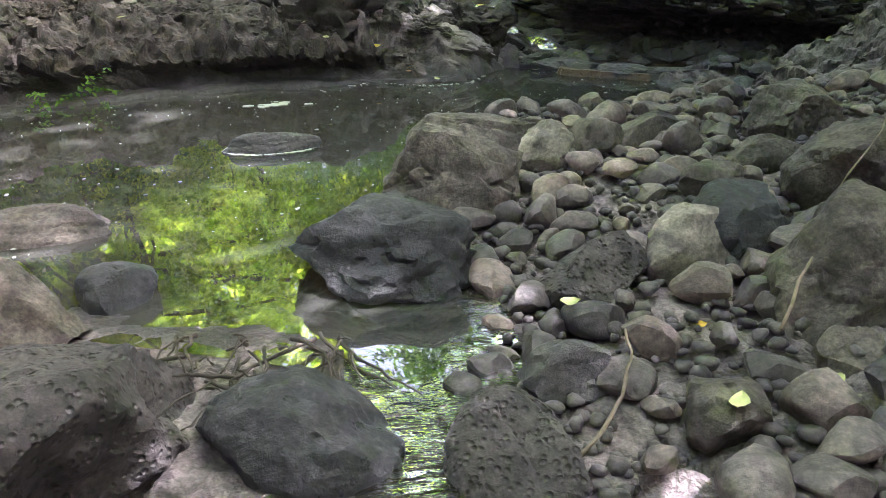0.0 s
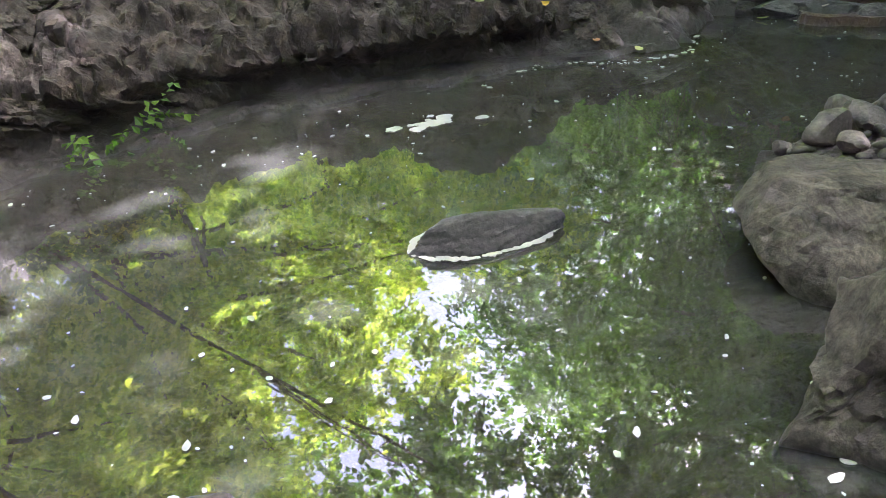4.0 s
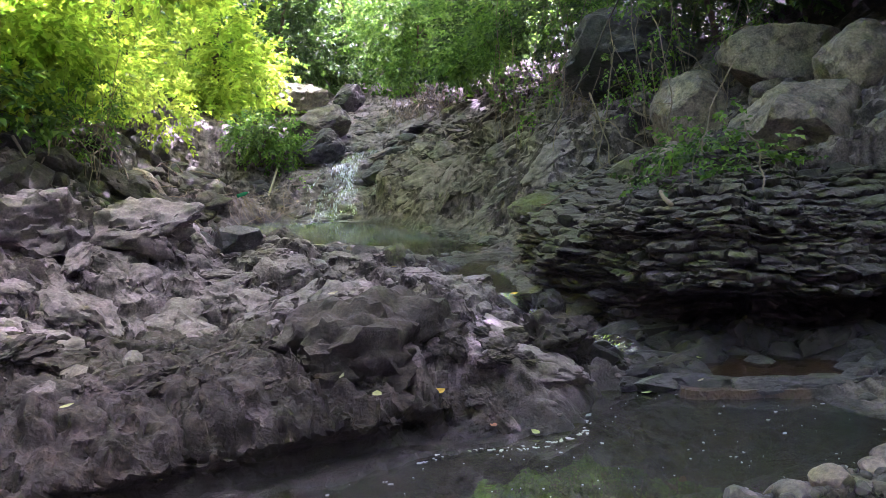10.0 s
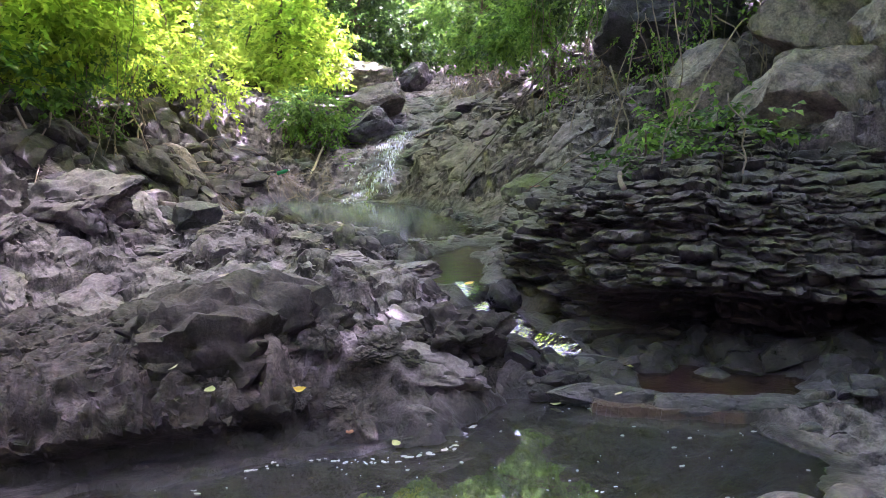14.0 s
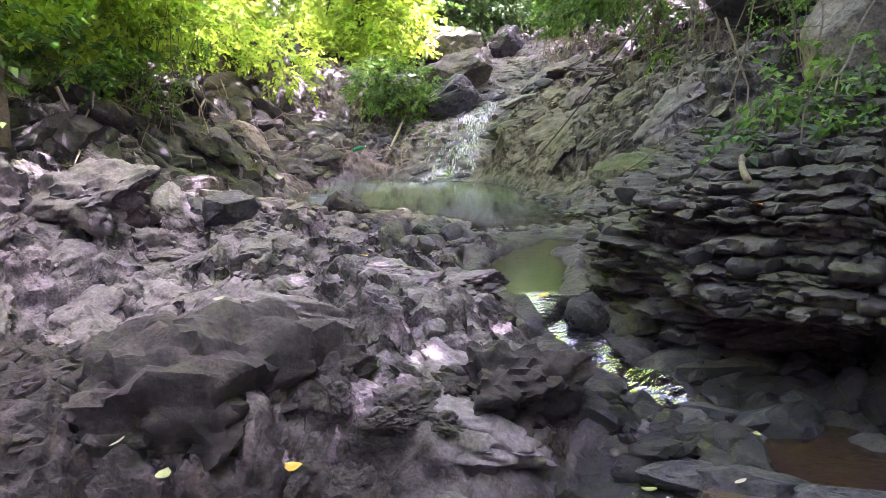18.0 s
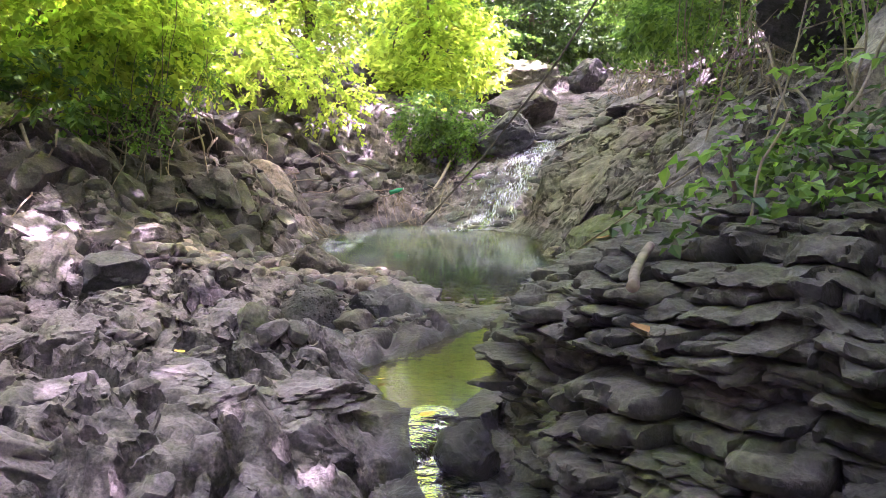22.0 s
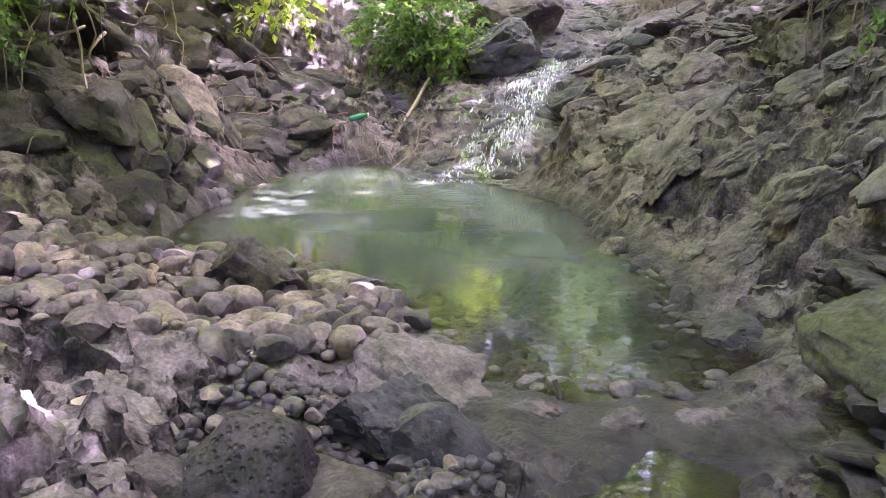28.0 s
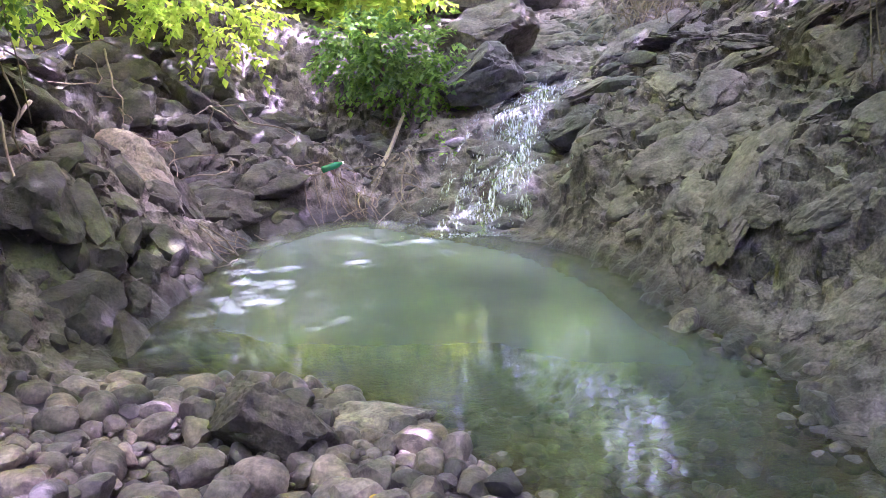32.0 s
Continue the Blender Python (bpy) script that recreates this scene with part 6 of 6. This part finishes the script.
# added crowns, unseen behind and beside the camera, that block low sky light
for n, (bx, by, bz, br) in enumerate([(5.6, -0.6, 4.6, 1.7), (5.8, 3.0, 5.2, 1.6), (5.0, -4.4, 4.6, 1.8), (3.0, -8.0, 4.4, 1.9), (0.2, -9.2, 4.2, 2.0), (-3.0, -8.6, 4.0, 1.9), (-6.0, -5.5, 4.2, 1.8), (-6.5, -3.5, 6.5, 2.0), (-7.0, 0.5, 7.0, 1.9), (-2.5, -9.0, 7.5, 2.2), (-5.5, -8.0, 7.0, 2.2)]):
    tree(80 + n, (bx - 1.0, by, height_at(bx - 1.0, by)), (bx, by, bz), 0.15, [(bx, by, bz, br), (bx + br * 0.8, by + 0.5, bz - 0.2, br * 0.7), (bx - br * 0.8, by - 0.6, bz + 0.4, br * 0.75), (bx + 0.3, by + br * 0.8, bz + 0.2, br * 0.7)], 950, 0.19, LEAF_MID, "added unseen tree on the near bank, blocking low sky")


# ---- fallen leaves, foam, sticks ----
def leaf_blade(name, seed, mat, long, wide, curl=0.2):
    """A fallen leaf: a pointed blade with a raised rim along its midrib."""
    rng = random.Random(seed)
    verts, cols = [], 9
    for n in range(cols):
        f = n / (cols - 1)
        w = wide * math.sin(math.pi * f ** 0.8) ** 0.8 * (0.92 + 0.16 * rng.random()) + 0.0015
        z = curl * long * (f - 0.5) ** 2
        for k in (-1, -0.5, 0, 0.5, 1):
            verts.append(((f - 0.5) * long, k * w * 0.5, z + curl * wide * 0.35 * abs(k) + 0.002 * rng.random()))
    mesh = link_mesh(name, verts, grid_faces(5, cols), mat)
    return mesh


def fallen_leaf(seed, x, y, mat, label, long=0.09, wide=0.055, turn=0.0, z=None):
    z = (height_at(x, y) if z is None else z) + 0.012
    rng = random.Random(seed)
    return thing("fallen_leaf", label, "leaf", "fallen leaves", leaf_blade("fallen_leaf", seed, mat, long, wide, rng.uniform(0.1, 0.4)), pose(x, y, z, rng.uniform(-14, 14), rng.uniform(-14, 14), turn))


def ground_top(x, y):
    """The highest ground or rubble at a place."""
    hit, spot, *_ = scene.ray_cast(bpy.context.evaluated_depsgraph_get(), (x, y, 2.2), (0, 0, -1), distance=3.0)
    return spot.z if hit else height_at(x, y)


bpy.context.view_layer.update()
for n, (x, y, mat, label, long, wide, turn) in enumerate([
    (-0.77, 2.88, YELLOW_LEAF, "bright yellow fallen leaf on grey rock", 0.11, 0.075, 20),
    (-1.16, 2.63, LIME_LEAF, "pale green fallen leaf on grey rock", 0.09, 0.07, 80),
    (-1.34, 2.68, PALE_LEAF, "narrow dry pale leaf on rock", 0.1, 0.03, 70),
    (-0.27, 2.62, LIME_LEAF, "green fallen leaf at the water's edge", 0.08, 0.055, 120),
    (0.3, 3.85, LIME_LEAF, "yellow-green fallen leaf on grey rock", 0.11, 0.055, 35),
    (0.32, 4.99, YELLOW_LEAF, "orange-yellow leaf at the lip of the pool", 0.11, 0.06, 10),
    (1.08, 6.3, BROWN_LEAF, "curled orange-brown leaf on mossy rock", 0.13, 0.07, 5),
    (1.305, 3.85, BROWN_LEAF, "reddish-brown dry leaf lying on the ledge", 0.16, 0.11, 15),
    (-0.92, 3.5, LIME_LEAF, "pale green leaf in a rock crack", 0.08, 0.05, 60), (-1.3, 3.75, PALE_LEAF, "dry tan leaf on the rock shelf", 0.09, 0.05, 10),
    (0.62, 3.05, LIME_LEAF, "green leaf on wet rock", 0.09, 0.05, 150), (0.95, 2.95, PALE_LEAF, "dry pale leaf on wet rock", 0.08, 0.04, 30), (-0.5, 2.68, BROWN_LEAF, "brown leaf on wet rock", 0.08, 0.05, 100),
    (-2.3, 2.75, PALE_LEAF, "dry pale leaf on the mud bank", 0.1, 0.04, 40), (-2.7, 2.5, LIME_LEAF, "yellow-green leaf on the mud bank", 0.09, 0.05, 15), (-0.75, 4.72, YELLOW_LEAF, "yellow leaf in a pothole", 0.08, 0.06, 75),
    (-0.02, -1.55, LIME_LEAF, "lime-green leaf on the wet gravel", 0.1, 0.06, 10), (0.14, -1.0, BROWN_LEAF, "orange-brown leaf on the gravel", 0.1, 0.05, 140), (0.42, -1.62, YELLOW_LEAF, "yellow leaf on a stone", 0.06, 0.05, 0), (0.3, -2.22, LIME_LEAF, "yellow-green leaf among pebbles", 0.1, 0.07, 60), (0.85, -0.6, YELLOW_LEAF, "yellow leaf among the stones", 0.08, 0.05, 90), (0.7, -2.0, LIME_LEAF, "green leaf on a rock", 0.08, 0.05, 30),
    (-0.95, -1.78, YELLOW_LEAF, "yellow leaf on the heap of twigs", 0.12, 0.07, 20), (-0.6, 6.2, PALE_LEAF, "pale leaf on wet gravel", 0.07, 0.05, 20), (-0.95, 6.0, LIME_LEAF, "yellow-green leaf on the rock shelf", 0.08, 0.05, 55), (-1.5, 6.6, PALE_LEAF, "dry tan leaf on the rock shelf", 0.1, 0.06, 70), (-1.1, 7.9, YELLOW_LEAF, "yellow leaf among the stones", 0.09, 0.05, 15),
    (1.1, 3.25, LIME_LEAF, "pale green leaf floating in the puddle", 0.08, 0.05, 80), (2.0, 5.2, LIME_LEAF, "yellow-green leaf on the ledge top", 0.09, 0.05, 10), (-0.1, 5.6, YELLOW_LEAF, "yellow leaf beside the shallow pool", 0.07, 0.04, 40)]):
    fallen_leaf(500 + n, x, y, mat, label, long * 0.75, wide * 0.75, turn, ground_top(x, y))


def foam():
    """Flecks and rims of foam on the lower pool."""
    rng = random.Random(77)
    verts, faces = [], []

    def patch(x, y, size, long=1.0, turn=0.0):
        first, count = len(verts), 11
        verts.append((x, y, LOW_LEVEL + 0.007))
        for k in range(count):
            a = 2 * math.pi * k / count
            r = size * rng.uniform(0.75, 1.1)
            u, v = r * math.cos(a) * long, r * math.sin(a)
            verts.append((x + u * math.cos(turn) - v * math.sin(turn), y + u * math.sin(turn) + v * math.cos(turn), LOW_LEVEL + 0.0035))
        faces.extend((first, first + 1 + k, first + 1 + (k + 1) % count) for k in range(count))

    spots = candidates(rng, ((-4.2, 1.7), (-0.9, 3.1)), lambda x, y: inside_distance(x, y, LOW_POOL) < -0.03, 1500)
    for x, y in spots[:620]:
        shore = float(inside_distance(np.array([x]), np.array([y]), LOW_POOL)[0])
        if rng.random() < 0.35 + 0.65 * math.exp(shore * 2.2):
            patch(x, y, rng.choice((0.003, 0.004, 0.005, 0.007, 0.011)), rng.uniform(1, 2), rng.uniform(0, 3))
    for k in range(22):
        patch(-1.44 + rng.gauss(0, 0.09), 1.83 + rng.gauss(0, 0.035), rng.uniform(0.012, 0.035), 1.4, 0.3)
    for k in range(16):
        patch(rng.uniform(-0.75, -0.3), rng.uniform(-0.4, 0.1) - 0.4, rng.uniform(0.007, 0.016), 1.8, rng.uniform(0, 3))
    # rims round the rocks awash
    for cx, cy, rx, ry in ((-1.36, 0.715, 0.262, 0.125), (-2.28, -0.58, 0.3, 0.17)):
        for k in range(70):
            a = 2 * math.pi * k / 70
            u, v = rx * math.cos(a), ry * math.sin(a)
            patch(cx + u - 0.2 * v + rng.gauss(0, 0.004), cy + v + 0.2 * u + rng.gauss(0, 0.004), rng.uniform(0.009, 0.017), 1.6, a + 1.57)
    for k in range(60):
        f = rng.random()
        x = -0.9 + 1.05 * f
        y = 2.5 + 0.05 * math.sin(f * 9) + 0.32 * max(0, f - 0.86) / 0.14
        patch(x + rng.gauss(0, 0.012), y + rng.gauss(0, 0.015), rng.uniform(0.004, 0.014), 1.7, rng.uniform(0, 3))
    tagged(new("foam", link_mesh("foam", verts, faces, FOAM)), "pale foam flecks drifting on the still pool", "foam", kind="stuff")


foam()


def stick(name, label, category, a, b, r0, r1, mat, seed, sag=0.0, wild=0.04, steps=12, twigs=0):
    line = bent(a, b, sag, seed, steps, wild)
    ob = thing(name, label, category)
    part("stem", tube("stem", line, r0, r1, mat, 8, 0.3, seed), ob)
    rng = random.Random(seed)
    for n in range(twigs):
        start = line[rng.randrange(2, steps)]
        end = start + Vector((rng.uniform(-1, 1), rng.uniform(-1, 1), rng.uniform(-0.4, 0.6))) * (Vector(b) - Vector(a)).length * 0.22
        part("twig", tube("twig", bent(start, end, 0, seed + n, 6, 0.03), r1, r1 * 0.4, mat, 5, 0.2, n), ob)
    return ob


stick("driftwood_stick", "pale weathered stick lying on the ledge", "stick", (1.26, 3.92, 1.02), (1.32, 4.22, 1.1), 0.019, 0.014, VINE, 3, wild=0.02)
stick("leaning_branch", "bare pale branch leaning from the bank into the pool", "branch", (-1.98, 13.45, 0.18), (-1.6, 14.75, 1.2), 0.03, 0.02, DRY_WOOD, 4, wild=0.05, twigs=3)
stick("leaning_branch", "thin bare branch in the pool's debris", "branch", (-1.95, 13.5, 0.2), (-1.72, 14.2, 0.75), 0.013, 0.007, DRY_WOOD, 5, wild=0.06, twigs=2)
stick("hanging_vine", "thin dark vine hanging over the shallow pool", "vine", (0.33, 5.08, 1.1), (1.75, 5.5, 3.1), 0.004, 0.007, DARK_WOOD, 6, sag=0.12, wild=0.08, steps=22)
stick("hanging_vine", "thin green stem leaning over the ledge", "vine", (0.95, 6.2, 0.8), (1.75, 5.9, 1.35), 0.006, 0.004, VINE, 7, wild=0.06)
stick("hanging_vine", "dangling bare stem above the ledge", "vine", (1.62, 4.1, 0.85), (1.75, 4.35, 1.5), 0.006, 0.004, VINE, 8, wild=0.08)
for n, (a, b) in enumerate([((2.0, 3.9, 0.9), (2.1, 4.3, 1.6)), ((1.9, 4.6, 1.1), (2.6, 5.2, 2.2)), ((2.3, 6.2, 1.3), (2.4, 6.6, 2.8)), ((2.1, 7.4, 1.2), (2.6, 8.0, 3.0)), ((1.7, 8.0, 1.0), (2.2, 8.6, 2.6)), ((2.4, 9.0, 1.7), (2.9, 9.4, 3.6))]):
    stick("hanging_vine", "thin dry vine hanging down the shaded slope", "vine", a, b, 0.008, 0.006, VINE, 20 + n, wild=0.14, twigs=2)



def vine_curtain(seed, count, box):
    """Thin stems that hang down the slope, some of them leafy."""
    rng = random.Random(seed)
    ob = thing("vine_curtain", "thin pale vines hanging down the shaded slope with small leaves", "vines")
    tips = []
    for n in range(count):
        x, y = rng.uniform(*box[0]), rng.uniform(*box[1])
        low = height_at(x, y) + rng.uniform(-0.02, 0.4)
        high = (x + rng.uniform(-0.1, 0.6), y + rng.uniform(0.0, 0.8), low + rng.uniform(1.2, 2.6))
        line = bent((x, y, low), high, rng.uniform(-0.1, 0.12), seed * 50 + n, 12, 0.16)
        part("vine_stem", tube("vine_stem", line, rng.uniform(0.004, 0.009), 0.004, VINE, 5, 0.2, n), ob)
        tips += [(p.x, p.y, p.z, rng.uniform(0.06, 0.16)) for p in line[4::3]]
    part("vine_leaves", foliage("vine_leaves", seed, tips, 16 * count, 0.06, LEAF_MID, 0.7, 7), ob)


vine_curtain(55, 26, ((1.7, 3.3), (8.2, 11.0)))
vine_curtain(56, 14, ((2.4, 4.0), (6.6, 8.6)))
vine_curtain(57, 12, ((-5.0, -3.9), (8.4, 11.4)))

# the small shrub on the ledge
shrub = thing("ledge_shrub", "small leafy shrub growing from the mossy ledge", "shrub")
part("stem", tube("stem", bent((1.65, 4.75, 1.05), (1.6, 4.55, 1.4), 0, 9, 6, 0.05), 0.012, 0.006, BARK), shrub)
SHRUB = [(1.62, 4.6, 1.3, 0.2), (1.85, 4.75, 1.3, 0.26), (1.75, 4.35, 1.24, 0.2), (2.05, 4.6, 1.4, 0.26), (1.5, 4.55, 1.16, 0.14), (1.5, 5.0, 1.1, 0.16), (2.3, 4.9, 1.5, 0.28), (2.0, 4.2, 1.2, 0.2), (2.3, 4.35, 1.36, 0.22), (1.95, 5.2, 1.35, 0.24)]
# both leaf sets fill the same places; their two tones imitate light and shade
part("foliage", foliage("foliage", 91, SHRUB, 170, 0.062, LEAF_DARK, 0.4, 9), shrub, "leaves coloured as if in shade")
part("foliage", foliage("foliage", 94, SHRUB, 80, 0.066, LEAF_MID, 0.4, 9), shrub, "brighter green leaves mixed among the shade-coloured ones")
fern = thing("waterside_fern", "small feathery plant at the foot of the mud bank", "fern")
part("foliage", foliage("foliage", 92, [(-3.05, 1.95, 0.1, 0.14), (-2.9, 2.05, 0.05, 0.1), (-3.25, 1.9, 0.12, 0.12)], 34, 0.05, LEAF_MID, 0.5, 9), fern)
weed = thing("rock_weed", "hanging green weed beside the waterfall", "weed")
part("foliage", foliage("foliage", 93, [(-1.15, 13.9, 1.0, 0.2), (-1.3, 13.8, 0.8, 0.15)], 50, 0.06, LEAF_MID, 0.7, 9), weed)


def root_tangle(name, label, seed, count, box, drop, r, mat, reach=0.9, arch=0.25, wild=0.25):
    rng = random.Random(seed)
    ob = thing(name, label, "roots")
    for n in range(count):
        x, y = rng.uniform(*box[0]), rng.uniform(*box[1])
        z = height_at(x, y)
        a = (x, y, z + drop * rng.uniform(0.4, 1.0))
        ex, ey = x + rng.uniform(-0.6, 0.6) * reach, y - rng.uniform(0.1, 0.9) * reach
        part("root", tube("root", bent(a, (ex, ey, height_at(ex, ey) + rng.uniform(0, 0.12)), rng.uniform(-arch, 0.15 if arch > 0.1 else 0.0), seed * 100 + n, 9, wild), r * rng.uniform(0.5, 1.4), r * 0.4, mat, 5, 0.3, n), ob)
    return ob


root_tangle("dry_roots", "tangle of bare dry roots above the rock face", 41, 110, ((0.9, 3.4), (15.2, 17.4)), 0.7, 0.012, VINE)
root_tangle("bank_roots", "pale exposed roots running down the sunlit bank", 42, 24, ((-4.9, -3.2), (12.4, 15.0)), 0.35, 0.012, VINE, 1.0)
root_tangle("bank_roots", "twisting bare roots on the dark bank", 43, 22, ((-5.0, -3.9), (8.2, 11.6)), 0.6, 0.014, VINE, 1.1)
root_tangle("slope_roots", "dry hanging roots on the shaded slope", 44, 60, ((2.2, 4.2), (7.6, 11.5)), 0.8, 0.011, VINE, 1.0)
root_tangle("twig_heap", "heap of wet twigs and leaf litter caught at the outlet", 45, 42, ((-1.35, -0.75), (-1.95, -1.6)), 0.05, 0.007, DARK_WOOD, 0.45, 0.03, 0.05)
root_tangle("driftwood_heap", "driftwood and twigs washed against the back of the pool", 46, 46, ((-2.6, -1.5), (13.3, 13.8)), 0.06, 0.009, VINE, 0.5, 0.02, 0.06)
root_tangle("pool_twigs", "small dry twigs stranded at the pool's edge", 47, 12, ((-3.1, -2.7), (11.8, 12.6)), 0.04, 0.008, VINE, 0.5, 0.02, 0.06)
stick("twig", "thin curved dead stem lying on the gravel", "twig", (0.55, -1.9, 0.1), (1.35, -0.9, 0.5), 0.006, 0.003, VINE, 61, wild=0.1)
stick("twig", "thin grey stem beside the outlet", "twig", (-0.15, -2.3, -0.05), (0.1, -1.85, 0.08), 0.007, 0.004, VINE, 62, wild=0.05)
stick("log_stub", "short dark stub of wood on the mud bar", "stick", (0.1, 7.42, 0.22), (0.07, 7.46, 0.29), 0.016, 0.012, DARK_WOOD, 64, wild=0.01)


# ---- litter at the back of the pool ----
GREEN_PLASTIC, gp_nodes, gp_links, gp_shader = material("green_plastic", 0.2)
gp_shader.inputs["Base Color"].default_value = (0.03, 0.34, 0.16, 1)
gp_shader.inputs["Transmission Weight"].default_value = 0.35
WHITE_PLASTIC = plain_material("white_plastic", (0.62, 0.62, 0.6), 0.5, 0.1)


def lathe(name, profile, mat, sides=20):
    verts = [(r * math.cos(2 * math.pi * k / sides), r * math.sin(2 * math.pi * k / sides), z) for r, z in profile for k in range(sides)]
    faces = [(n * sides + k, n * sides + (k + 1) % sides, (n + 1) * sides + (k + 1) % sides, (n + 1) * sides + k) for n in range(len(profile) - 1) for k in range(sides)]
    faces += [tuple(range(sides))[::-1], tuple((len(profile) - 1) * sides + k for k in range(sides))]
    return link_mesh(name, verts, faces, mat)


bottle = thing("plastic_bottle", "green plastic bottle stranded at the pool's edge", "bottle", m=pose(-2.4, 13.45, ground_top(-2.4, 13.45) + 0.05, 0, 78, 25))
part("bottle_body", lathe("bottle_body", [(0.02, 0.0), (0.034, 0.006), (0.036, 0.03), (0.033, 0.07), (0.036, 0.11), (0.036, 0.15), (0.026, 0.185), (0.014, 0.205), (0.013, 0.225)], GREEN_PLASTIC), bottle)
part("bottle_cap", lathe("bottle_cap", [(0.015, 0.222), (0.0155, 0.226), (0.0155, 0.238), (0.013, 0.241)], WHITE_PLASTIC), bottle, "white screw cap")
for n, (x, y, turn, size) in enumerate([(-2.75, 13.4, 20, 0.11), (-2.95, 13.25, 70, 0.09), (-2.15, 13.7, 5, 0.1), (-3.0, 12.9, 40, 0.08)]):
    boulder(x, y, size * 1.6, size, size * 0.35, WHITE_PLASTIC, "crumpled whitish scrap of litter at the pool's edge", turn, seed=700 + n, name="litter_scrap", base=0.22, cuts=6)
for n, (x, y, sx, sy) in enumerate([(0.45, 9.85, 0.3, 0.16), (0.62, 9.5, 0.34, 0.2), (0.78, 8.75, 0.3, 0.2), (0.95, 8.35, 0.5, 0.26), (0.42, 10.2, 0.16, 0.1)]):
    boulder(x, y, sx, sy, 0.14, DARK_STONE if n else PALE_STONE, "low wet rock shelf awash at the pool's edge", 60 + 9 * n, seed=720 + n, base=0.19, cuts=12)
